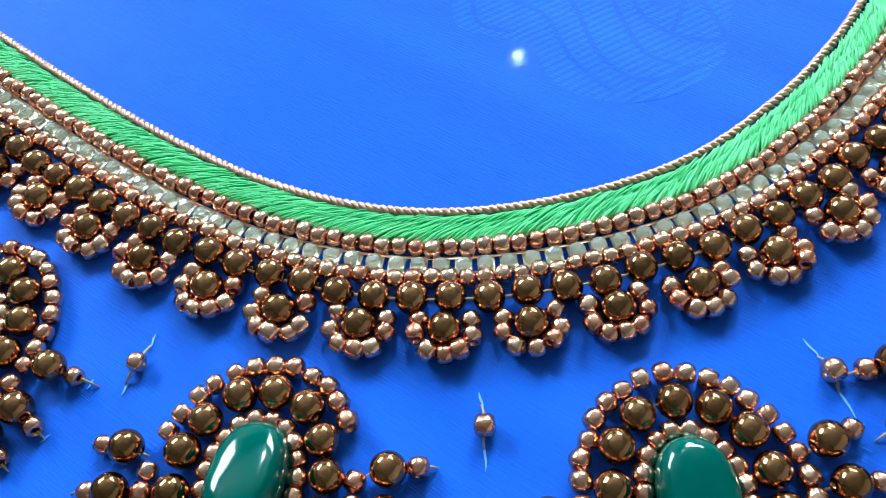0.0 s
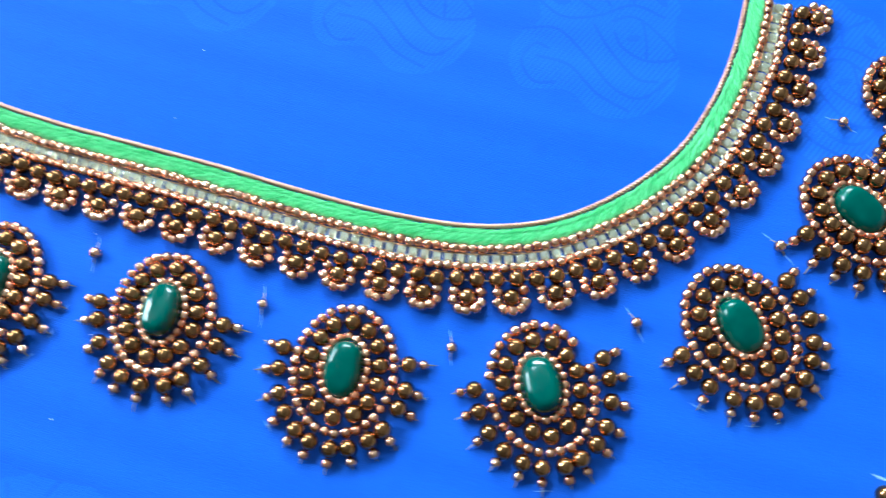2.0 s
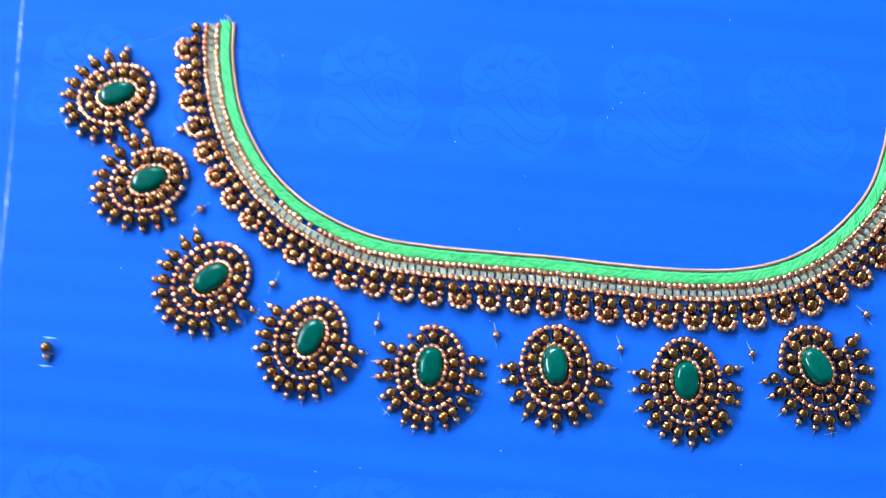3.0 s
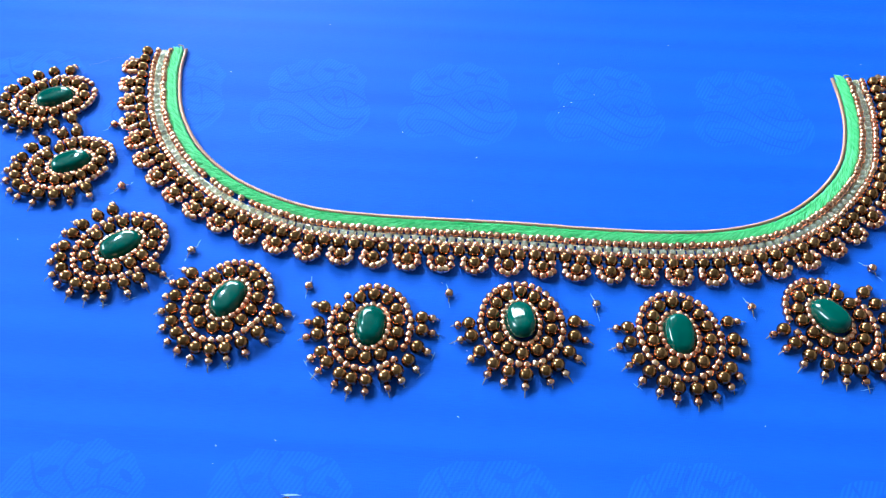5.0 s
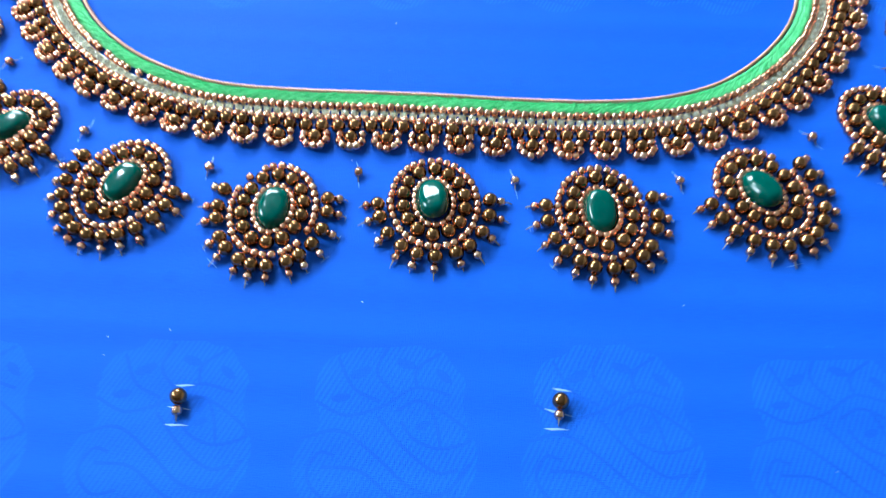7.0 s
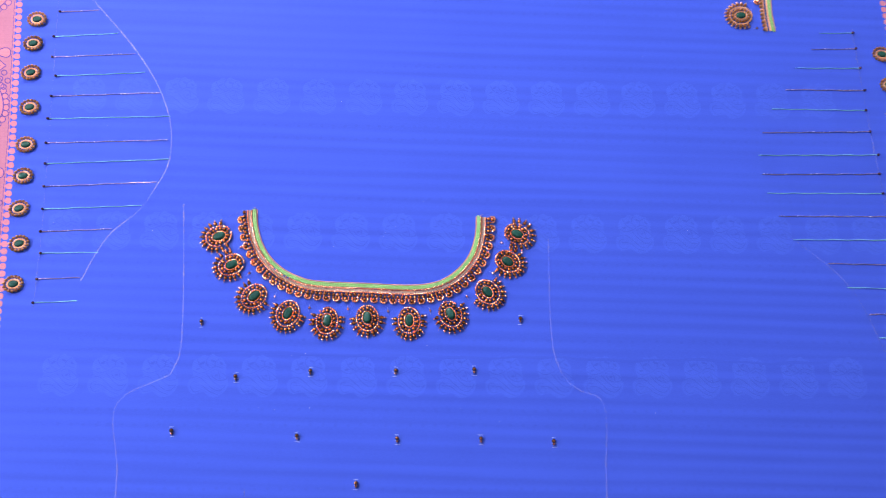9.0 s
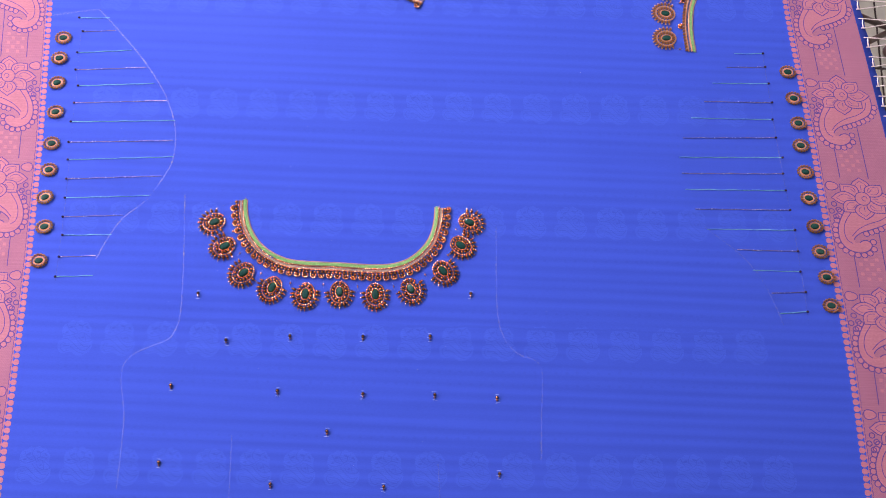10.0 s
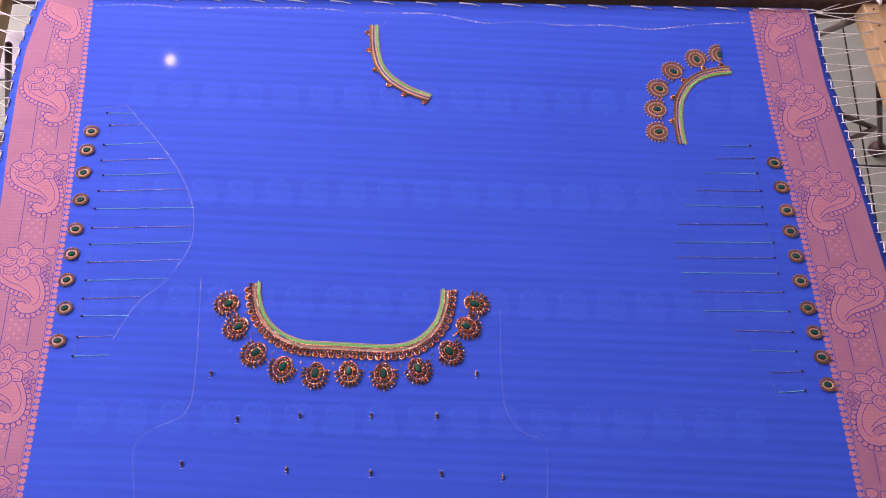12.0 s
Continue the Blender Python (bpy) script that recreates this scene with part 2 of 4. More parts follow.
def strip(points, width, z):
    """A flat ribbon along points of the cloth."""
    p = np.array(points, float)[:, :2]
    t = np.gradient(p, axis=0)
    t /= np.maximum(np.linalg.norm(t, axis=1), 1e-12)[:, None]
    nrm = np.stack([-t[:, 1], t[:, 0]], 1)
    w = np.full(len(p), width) if np.isscalar(width) else np.array(width)
    v = np.concatenate([p + nrm * w[:, None] / 2, p - nrm * w[:, None] / 2])
    v = np.c_[v, np.full(len(v), z)]
    k = len(p)
    return v, [(i, k + i, k + i + 1, i + 1) for i in range(k - 1)]


def smooth_line(points, step):
    """A Catmull-Rom line through points, cut at even steps."""
    p = np.array(points, float)
    p = np.concatenate([[2 * p[0] - p[1]], p, [2 * p[-1] - p[-2]]])
    out = []
    for a, b, c, d in zip(p, p[1:], p[2:], p[3:]):
        for u in np.linspace(0, 1, 24, endpoint=False):
            out.append(0.5 * (2 * b + (c - a) * u + (2 * a - 5 * b + 4 * c - d) * u ** 2 + (3 * b - a - 3 * c + d) * u ** 3))
    out = np.array(out + [p[-2]])
    s = np.r_[0, np.cumsum(np.linalg.norm(np.diff(out, axis=0), axis=1))]
    n = max(2, int(round(s[-1] / step)) + 1)
    at = np.linspace(0, s[-1], n)
    return np.stack([np.interp(at, s, out[:, k]) for k in range(out.shape[1])], 1)


def cuboid(x0, x1, y0, y1, z0, z1, bevel=0.002):
    bm = bmesh.new()
    bmesh.ops.create_cube(bm, size=1)
    for v in bm.verts:
        v.co = ((x0 + x1) / 2 + v.co.x * (x1 - x0), (y0 + y1) / 2 + v.co.y * (y1 - y0), (z0 + z1) / 2 + v.co.z * (z1 - z0))
    if bevel:
        bmesh.ops.bevel(bm, geom=list(bm.edges), offset=bevel, segments=2, affect="EDGES", profile=0.6)
    bm.verts.index_update()
    piece = np.array([v.co[:] for v in bm.verts]), [tuple(v.index for v in f.verts) for f in bm.faces]
    bm.free()
    return piece


MM = 0.001
rng = random.Random(7)

# ---- bead shapes ----
def ball(radius, n=18, rows=11, hole=0.22, dent=0.0, seed=0):
    prof = []
    for k in range(rows + 1):
        a = -math.pi / 2 + hole + (math.pi - 2 * hole) * k / rows
        prof.append((radius * math.cos(a), radius * math.sin(a)))
    inner = prof[0][0] * 0.8
    prof = [(inner, prof[0][1] + 0.4 * radius)] + prof + [(inner, prof[-1][1] - 0.4 * radius)]
    v, f = revolve(prof, n)
    r = random.Random(seed)
    for k in range(n, len(v) - n):
        v[k] *= 1 + r.uniform(-dent, dent)
    return v[:, [2, 0, 1]], f


def seed_shape(seed, n=9):
    """A short barrel with softly cut sides; its hole runs along x."""
    r = random.Random(seed)
    half = 0.90 * MM
    prof = [(0.38, -0.5), (0.45, -1.0), (0.76, -0.98), (0.99, -0.55), (1.04, 0.1), (0.97, 0.6), (0.74, 1.0), (0.45, 1.0), (0.38, 0.5)]
    v, f = revolve([(a * 1.11 * MM, b * half) for a, b in prof], n)
    for k in range(len(v)):
        v[k] *= 1 + r.uniform(-0.05, 0.05)
    return v[:, [2, 0, 1]], f


BALLS = [to_mesh("bronze_bead", *ball(1.9 * MM, 18, 11, 0.24, 0.006, k)) for k in range(4)]
for me in BALLS:
    me.materials.append(M_BRONZE)
SEEDS = []
for k in range(4):
    SEEDS.append(to_mesh("seed_bead", *seed_shape(k)))
    SEEDS[-1].materials.append(M_COPPER)


def frame_of(x, y, z, angle, tip=0.0, size=1.0):
    """A bead whose hole lies along angle (radians), tipped out of the cloth by tip."""
    return Matrix.Translation((x, y, z)) @ Euler((rng.uniform(0, 6.28), tip, angle), "XYZ").to_matrix().to_4x4() @ Matrix.Diagonal((size, size, size, 1))


def put_ball(parent, x, y, angle, z=1.85 * MM, name="bronze_bead", size=1.0):
    return place(name, rng.choice(BALLS), None, parent, frame_of(x, y, z, angle, rng.uniform(-0.2, 0.2), size * rng.uniform(0.97, 1.03)))


def put_seed(parent, x, y, angle, z=1.0 * MM, size=1.0, name="seed_bead"):
    return place(name, rng.choice(SEEDS), None, parent, frame_of(x, y, z, angle + rng.uniform(-0.18, 0.18), rng.uniform(-0.2, 0.2), size * rng.uniform(0.92, 1.07)))


def stone_shape(wide, long, high, n=40):
    prof = [(0.90, 0.0), (0.985, 0.10), (1.0, 0.22), (1.0, 0.46), (0.975, 0.60), (0.92, 0.74), (0.83, 0.86), (0.70, 0.935), (0.50, 0.975), (0.25, 0.993), (0, 1.0)]
    v, f = revolve([(a, b * high) for a, b in prof], n)
    for p in v:
        a = math.atan2(p[1], p[0])
        k = (abs(math.cos(a)) ** 2.35 + abs(math.sin(a)) ** 2.35) ** (-1 / 2.35)
        p[0] *= k * wide / 2
        p[1] *= k * long / 2
    return v, f


STONE = to_mesh("green_stone", *stone_shape(7.7 * MM, 11.9 * MM, 4.2 * MM))
STONE.materials.append(M_STONE)


def oval(a, b, count, start=0.0):
    """Even steps round an ellipse: x, y and the direction along it."""
    t = np.linspace(0, 2 * math.pi, 721)
    x, y = a * np.sin(t), b * np.cos(t)
    s = np.r_[0, np.cumsum(np.hypot(np.diff(x), np.diff(y)))]
    at = (np.arange(count) + start) / count * s[-1] % s[-1]
    u = np.interp(at, s, t)
    return [(a * math.sin(k), b * math.cos(k), math.atan2(-b * math.sin(k), a * math.cos(k)), k) for k in u]


def spike_thread(reach):
    """A thread end along x that dives into the cloth."""
    return tube([(0, 0, 1.0 * MM), (reach * 0.5, 0, 0.6 * MM), (reach, 0, 0.05 * MM)], [0.18 * MM, 0.15 * MM, 0.08 * MM], 5)


def pull_shape(h, wide=1.0):
    """A flat streak across x: the shine of the short crease where a stitch draws the cloth."""
    return strip([(0, -h), (0.1 * MM, -h * 0.3), (0, h * 0.4), (0.1 * MM, h)], [0.03 * MM, 0.2 * wide * MM, 0.26 * wide * MM, 0.02 * MM], 0.12 * MM)


ENDS = [to_mesh("thread_end", *spike_thread(k * MM)) for k in (0.7, 1.0, 1.4, 1.9)]
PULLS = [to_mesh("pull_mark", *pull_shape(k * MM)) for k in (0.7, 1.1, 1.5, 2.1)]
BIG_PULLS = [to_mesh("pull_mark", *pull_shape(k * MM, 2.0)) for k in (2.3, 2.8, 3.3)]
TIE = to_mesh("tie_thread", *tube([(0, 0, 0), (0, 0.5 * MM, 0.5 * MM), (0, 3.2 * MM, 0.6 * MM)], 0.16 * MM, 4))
for me, mat in [(k, M_THREAD) for k in ENDS + [TIE]] + [(k, M_PULL_SHINE) for k in PULLS] + [(k, M_CREASE_SHINE) for k in BIG_PULLS]:
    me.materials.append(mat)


def put_thread(parent, x, y, angle, kinds=ENDS, name="thread_end"):
    return place(name, rng.choice(kinds), None, parent, Matrix.Translation((x, y, 0)) @ Matrix.Rotation(angle, 4, "Z"))


def put_pull(parent, x, y, angle):
    return put_thread(parent, x, y, angle, PULLS, "pull_mark")


def medallion(x, y, axis, spikes, first, last, ring=14, wide=1.0, tall=1.0, lean=0.0):
    """A green stone in rings of beads. axis: degrees towards the neckline; spikes from first round to last, degrees from the axis."""
    top = empty("beaded_medallion", pose(x * MM, y * MM, 0, 0, 0, axis - 90))
    tagged(top, "oval medallion with green stone, bronze and copper beads on blue silk", "beaded medallion", "medallions round the neckline")
    seat = pose(0, 0.3 * MM, 0.1 * MM, rng.uniform(-6, 6), rng.uniform(-6, 6), rng.uniform(-3, 3))
    if lean:
        seat = pose(0, 0.3 * MM, 0.9 * MM, 0, 0, 90 - axis) @ Matrix.Rotation(radians(lean), 4, Vector((-0.85, -0.53, 0))) @ pose(0, 0, 0, 0, 0, axis - 90)
    place("green_stone", STONE, None, top, seat, "polished dark green oval stone")
    for px, py, a, _ in oval(4.85 * MM, 6.95 * MM, 20, rng.random()):
        put_seed(top, px, py + 0.3 * MM, a, 1.3 * MM, 0.98)
    for px, py, a, _ in oval(7.8 * MM * wide, 10.0 * MM * tall, ring, rng.random()):
        put_ball(top, px + rng.uniform(-.2, .2) * MM, py + 0.15 * MM + rng.uniform(-.2, .2) * MM, a)
    n = 34
    for px, py, a, _ in oval(10.85 * MM * wide, 13.2 * MM * tall, n, rng.random()):
        if rng.random() > 0.03:
            put_seed(top, px + rng.uniform(-.15, .15) * MM, py + rng.uniform(-.15, .15) * MM, a + rng.uniform(-.15, .15), 1.3 * MM, 1.02)
    for k in range(spikes):
        u = radians(first + (last - first) * k / (spikes - 1) + rng.uniform(-2, 2))
        bx, by = 14.1 * MM * wide * math.sin(u), 16.2 * MM * tall * math.cos(u) - 0.2 * MM
        out = math.atan2(by * 0.9, bx) + rng.uniform(-0.12, 0.12)
        c, s = math.cos(out), math.sin(out)
        put_ball(top, bx, by, out)
        d = 2.7 * MM + rng.uniform(0, 0.25) * MM
        put_seed(top, bx + c * d, by + s * d, out + 1.57 * (rng.random() < 0.3), 1.0 * MM)
        e = d + 0.9 * MM
        put_thread(top, bx + c * e, by + s * e, out)
        place("tie_thread", TIE, None, top, Matrix.Translation((bx * 0.84, by * 0.84, 0.7 * MM)) @ Matrix.Rotation(out - 1.57, 4, "Z"))
        if rng.random() < 0.4:
            put_pull(top, bx + c * (e + 0.7 * MM), by + s * (e + 0.7 * MM), out)
    return top


# ---- the room ----
def slab(name, x0, x1, y0, y1, z0, z1, mat, label, category):
    me = to_mesh(name, *cuboid(x0, x1, y0, y1, z0, z1, 0), smooth=False)
    return tagged(place(name, me, mat), label, category, kind="structure")


FLOOR, ROOF = -0.75, 2.05
slab("floor", -2.6, 2.6, -2.6, 2.9, FLOOR - 0.1, FLOOR - 0.004, M_GROUT, "dark grouted bed under grey floor tiles", "floor")
slab("ceiling", -2.6, 2.6, -2.6, 2.9, ROOF, ROOF + 0.1, M_CEIL, "plain grey plaster ceiling of the room", "ceiling")
slab("wall_east", 2.5, 2.6, -2.5, 2.8, FLOOR, ROOF, M_WALL, "plain grey-beige plastered room wall", "wall")
slab("wall_west", -2.6, -2.5, -2.5, 2.8, FLOOR, ROOF, M_WALL, "plain grey-beige plastered room wall", "wall")
# unseen wall, coloured dark so that the lower bead halves reflect dark
slab("wall_south", -2.6, 2.6, -2.6, -2.5, FLOOR, ROOF, M_DIM, "plain unseen room wall, dark brown to darken bead reflections", "wall")
slab("wall_north", -2.6, 2.6, 2.8, 2.9, FLOOR, ROOF, M_WALL, "plain grey-beige plastered room wall", "wall")

def window(name, m, wide, high):
    """A window frame with two crossing bars, flush with the wall."""
    top = tagged(empty(name, m), "plain dark window frame with four panes", "window", kind="structure")
    for x0, x1, z0, z1 in ((-wide / 2 - 0.05, -wide / 2, -high / 2 - 0.05, high / 2 + 0.05), (wide / 2, wide / 2 + 0.05, -high / 2 - 0.05, high / 2 + 0.05), (-0.03, 0.03, -high / 2, high / 2),
                           (-wide / 2, wide / 2, high / 2, high / 2 + 0.05), (-wide / 2, wide / 2, -high / 2 - 0.05, -high / 2)):
        place("frame_bar", to_mesh("frame_bar", *cuboid(x0, x1, -0.03, 0.0, z0, z1, 0.004)), M_DARKWOOD, top)
    for side in (-1, 1):
        x0, x1 = (-wide / 2, -0.031) if side < 0 else (0.031, wide / 2)
        place("frame_bar", to_mesh("frame_bar", *cuboid(x0, x1, -0.03, 0.0, -0.025, 0.025, 0.004)), M_DARKWOOD, top)
    return top


window("window_1", pose(-2.43, 0.5, 1.25, 0, 0, 90), 1.3, 1.2)
window("window_2", pose(-0.75, 2.73, 1.3, 0, 0, 0), 1.3, 1.1)

lamp = empty("ceiling_lamp", Matrix.Translation(LAMP))
tagged(lamp, "small white ceiling lamp holder with a lit bulb", "lamp")
place("housing", to_mesh("housing", *revolve([(0, 0.07), (0.05, 0.07), (0.05, 0.03), (0.028, 0.02), (0.026, -0.01), (0, -0.01)], 20)), M_LAMPBODY, lamp)
place("bulb", to_mesh("bulb", *revolve([(0, -0.04), (0.012, -0.037), (0.02, -0.026), (0.022, -0.01), (0.018, 0.01), (0, 0.015)], 18)), M_LAMP, lamp, label="glowing white bulb")

# ---- the cloth ----
LEFT_IN = ([-420, -160, -108, 26, 175, 386, 528, 600], [-348, -355.6, -357.5, -363.6, -374, -394.5, -410.7, -419])
RIGHT_IN = ([-420, -123, -71, 65, 216, 384, 561, 620], [604, 590.8, 588, 576.4, 563.5, 545.3, 533.4, 529])
LEFT_OUT = ([-420, 0, 194, 285, 381, 440, 500, 540, 600], [-445, -455, -468, -479, -488, -490, -485, -477, -464])
RIGHT_OUT = ([-420, 0, 158, 336, 433, 558, 620], [700, 683, 669, 645, 630, 621.5, 618])


def edge_x(table, y):
    return float(np.interp(y, *table))


def top_y(x):
    return 535.5 + (x + 405) * 0.0262


BOTTOM = -400.0
STRING_STEP = 27.0


def border_point(side, u, v):
    """u: 0 at the inner edge of the border to 92 at its outer edge; v: along it; millimetres."""
    inner, outer = (LEFT_IN, LEFT_OUT) if side < 0 else (RIGHT_IN, RIGHT_OUT)
    a, b = edge_x(inner, v), edge_x(outer, v)
    if side < 0:
        a, b = a + 1.0, b + 2.5
    return a + (b - a) * u / 92.0, v


def cloth():
    rows, cols = 150, 60
    verts, faces = [], []
    for i in range(rows + 1):
        for j in range(cols + 1):
            f, g = j / cols, i / rows
            y = BOTTOM + (520 - BOTTOM) * g
            xl = edge_x(LEFT_OUT, y) - 8 - 1.0 * math.cos(y / STRING_STEP * 6.2832)
            xr = edge_x(RIGHT_OUT, y) + 5 + 0.8 * math.cos(y / STRING_STEP * 6.2832)
            x = xl + (xr - xl) * f
            y += (top_y(x) - 520) * g
            verts.append((x * MM, y * MM, 0))
    w = cols + 1
    for i in range(rows):
        for j in range(cols):
            faces.append((i * w + j, i * w + j + 1, (i + 1) * w + j + 1, (i + 1) * w + j))
    return verts, faces


fabric = tagged(place("silk_cloth", to_mesh("silk_cloth", *cloth()), M_SILK), "bright blue woven silk cloth stretched flat in a wooden frame", "fabric")
solid = fabric.modifiers.new("thickness", "SOLIDIFY")
solid.thickness, solid.offset = 0.0004, -1


def filled(points, z):
    """A flat shape inside an outline that may be hollow."""
    bm = bmesh.new()
    f = bm.faces.new([bm.verts.new((x, y, z)) for x, y in points])
    if f.normal.z < 0 or sum(a[0] * b[1] - b[0] * a[1] for a, b in zip(points, points[1:] + points[:1])) < 0:
        f.normal_flip()
    bmesh.ops.triangulate(bm, faces=[f])
    bm.verts.index_update()
    piece = np.array([v.co[:] for v in bm.verts]), [tuple(v.index for v in q.verts) for q in bm.faces]
    bm.free()
    return piece


COMMA = [(-23.0, -16.3), (-30.5, -30.6), (-33.5, -42.2), (-32.8, -54.4), (-27.4, -63.2), (-19.1, -67.3), (-10.0, -68.0), (-2.0, -63.9), (1.2, -57.8), (-2.4, -53.0), (-8.3, -53.0), (-13.5, -56.4), (-17.7, -54.4), (-15.9, -49.0), (-7.5, -42.8), (5.3, -38.1), (18.2, -32.6), (28.8, -25.8), (34.3, -15.0), (34.7, -3.4)]
COMMA_VEINS = [[(-15.4, -17.7), (-24.0, -30.6), (-27.0, -42.2), (-25.2, -52.4), (-19.6, -57.1)], [(28.2, -9.5), (24.9, -19.0), (15.5, -26.5), (1.3, -32.0), (-10.6, -38.8), (-18.9, -47.6)]]
PETAL = [(6, 0), (11, -6.5), (17, -9.6), (24, -7.4), (29.5, -1.6), (31.5, 0), (29.5, 1.6), (24, 7.4), (17, 9.6), (11, 6.5)]


def woven_border(side, first, count, pitch):
    name = "woven_border"
    v = np.arange(BOTTOM + 2, 580, 9)
    top = empty(name)
    tagged(top, "copper-pink woven border with flower and paisley figures on blue silk", "fabric border")

    def flat(points, z):
        out = []
        for p in points:
            x, y = border_point(side, p[0], p[1])
            out.append((x * MM, min(y, top_y(x) - 1.5) * MM, z * MM))
        return out

    def warp(piece, z):
        q, f = piece
        if side < 0:
            f = [tuple(reversed(k)) for k in f]
        return np.array(flat(q, z)), f

    end = [min(y, top_y(border_point(side, 46, y)[0]) - 1) for y in v]
    n = len(v)
    band = [(border_point(side, u, y)[0] * MM, y * MM, 0.10 * MM) for u in (8.2, 35, 63, 92) for y in end]
    faces = [(c * n + i, (c + 1) * n + i, (c + 1) * n + i + 1, c * n + i + 1) for c in range(3) for i in range(n - 1)]
    if side < 0:
        faces = [tuple(reversed(k)) for k in faces]
    place("band", to_mesh("band", band, faces), M_ZARI, top)
    # the knobbed chain along the inner edge
    y = BOTTOM + 8
    knobs, rims = [], []
    while y < top_y(border_point(side, 5, 530)[0]) - 4:
        knob = [(4.4 + (3.7 if k % 2 else 3.2) * math.cos(a), y + (3.1 if k % 2 else 3.6) * math.sin(a)) for k, a in enumerate(np.linspace(0, 6.283, 13)[:-1])]
        knobs.append(warp(filled(knob, 0), 0.16))
        knobs.append(warp(filled([(6.4, y - 0.9), (9.4, y - 1.4), (9.4, y + 1.4), (6.4, y + 0.9)], 0), 0.14))
        rims.append(warp(strip([(9.6, y - 3.4), (10.1, y), (9.6, y + 3.4)], 0.7, 0), 0.2))
        y += 7.6
    tagged(place("knob_chain", to_mesh("knob_chain", *merged(knobs)), M_ZARI2, top), kind="stuff")
    tagged(place("knob_outline", to_mesh("knob_outline", *merged(rims)), M_LINE, top), kind="stuff")
    for k in range(count):
        cy = first + pitch * k
        if not BOTTOM + 110 < cy < 590:
            continue
        cx = 50.0
        body, lines = [], []
        comma = smooth_line(COMMA, 3.0)
        out = [(cx + p[0], cy + p[1]) for p in comma]
        body.append(warp(filled(out, 0), 0.16))
        notch = min(range(len(comma)), key=lambda n: (comma[n][0] + 16.5) ** 2 + (comma[n][1] + 55.0) ** 2)
        lines.append(warp(strip(out[:notch - 1], 1.2, 0), 0.22))
        lines.append(warp(strip(out[notch + 1:], 1.2, 0), 0.24))
        for vein in COMMA_VEINS:
            lines.append(warp(strip([(cx + p[0], cy + p[1]) for p in smooth_line(vein, 2.0)], 0.9, 0), 0.232))
        # round lobes along the outside of the curved body
        for k2, (p, q) in enumerate(zip(comma[1::2], comma[2::2])):
            t = math.atan2(q[1] - p[1], q[0] - p[0]) - math.pi / 2
            if p[1] > -15 or (p[0] + 12) ** 2 + (p[1] + 53) ** 2 < 95:
                continue
            lobe = [(cx + p[0] + 3.0 * math.cos(t) + 3.4 * math.cos(a), cy + p[1] + 3.0 * math.sin(t) + 3.4 * math.sin(a)) for a in np.linspace(0, 6.283, 12)]
            body.append(warp(filled(lobe[:-1], 0), 0.13 + 0.003 * (k2 % 8)))
            lines.append(warp(strip(lobe, 1.1, 0), 0.152 + 0.0008 * (k2 % 9)))
        for a in range(8 if cy < 520 or side > 0 else 0):
            t = a * math.pi / 4 + math.pi / 2
            c, s = math.cos(t), math.sin(t)
            grow = 1.0 if a % 2 == 0 else 0.93
            leaf = [(cx + 1.12 * grow * (p[0] * c - p[1] * s), cy + 0.86 * grow * (p[0] * s + p[1] * c)) for p in smooth_line(PETAL + PETAL[:1], 2.0)]
            body.append(warp(filled(leaf[:-1], 0), 0.25 + 0.012 * a))
            lines.append(warp(strip(leaf, 1.1, 0), 0.256 + 0.012 * a))
            core = [(cx + 1.12 * grow * (p[0] * c - p[1] * s), cy + 0.86 * grow * (p[0] * s + p[1] * c)) for p in [(17.5 + (k[0] - 17.5) * 0.62, k[1] * 0.6) for k in smooth_line(PETAL + PETAL[:1], 2.0)]]
            lines.append(warp(strip(core[2:-2], 0.6, 0), 0.257 + 0.012 * a))
            vein = [(cx + d * c, cy + d * s) for d in (11, 14, 17)]
            lines.append(warp(strip(vein, 0.7, 0), 0.352))
        if cy < 520 or side > 0:
            heart = [(cx + 8.5 * math.cos(a), cy + 8.5 * math.sin(a)) for a in np.linspace(0, 6.283, 17)]
            body.append(warp(filled(heart[:-1], 0), 0.36))
            lines.append(warp(strip(heart, 1.0, 0), 0.39))
            lines.append(warp(strip([(cx + 3 * math.cos(a) + 2, cy + 3 * math.sin(a)) for a in np.linspace(0, 5.0, 9)], 0.8, 0), 0.40))
            drop = [(cx - 34 + 7 * math.cos(a) * (1 + 0.3 * math.cos(a)), cy + 15 + 5.5 * math.sin(a)) for a in np.linspace(0, 6.283, 15)]
            body.append(warp(filled(drop[:-1], 0), 0.2))
            lines.append(warp(strip(drop, 1.1, 0), 0.26))
        # blue outlines of the small star beside the flower, and the two upright lines
        for du, dv in () if cy > 520 else ((-33, -8), (-29, -15), (-37, -17), (-33, -24)):
            lines.append(warp(strip([(cx + du + 3.0 * math.cos(a), cy + dv + 3.0 * math.sin(a)) for a in np.linspace(0, 6.283, 10)], 1.2, 0), 0.2))
        for u, lo in ((29, -58), (61, -40)):
            lines.append(warp(strip([(u, cy + lo), (u, cy + lo - 14), (u, cy - pitch + 26)], 1.1, 0), 0.117))
        for r in range(5):
            for q in range(4):
                if (r + q) % 2:
                    body.append(warp(filled([(33 + q * 6, cy - 102 + r * 6), (37 + q * 6, cy - 102 + r * 6), (37 + q * 6, cy - 98 + r * 6), (33 + q * 6, cy - 98 + r * 6)], 0), 0.13))
        place("woven_figure", to_mesh("woven_figure", *merged(body)), M_ZARI2, top)
        place("figure_outline", to_mesh("figure_outline", *merged(lines)), M_LINE, top)
    return top


woven_border(-1, -278, 7, 134)
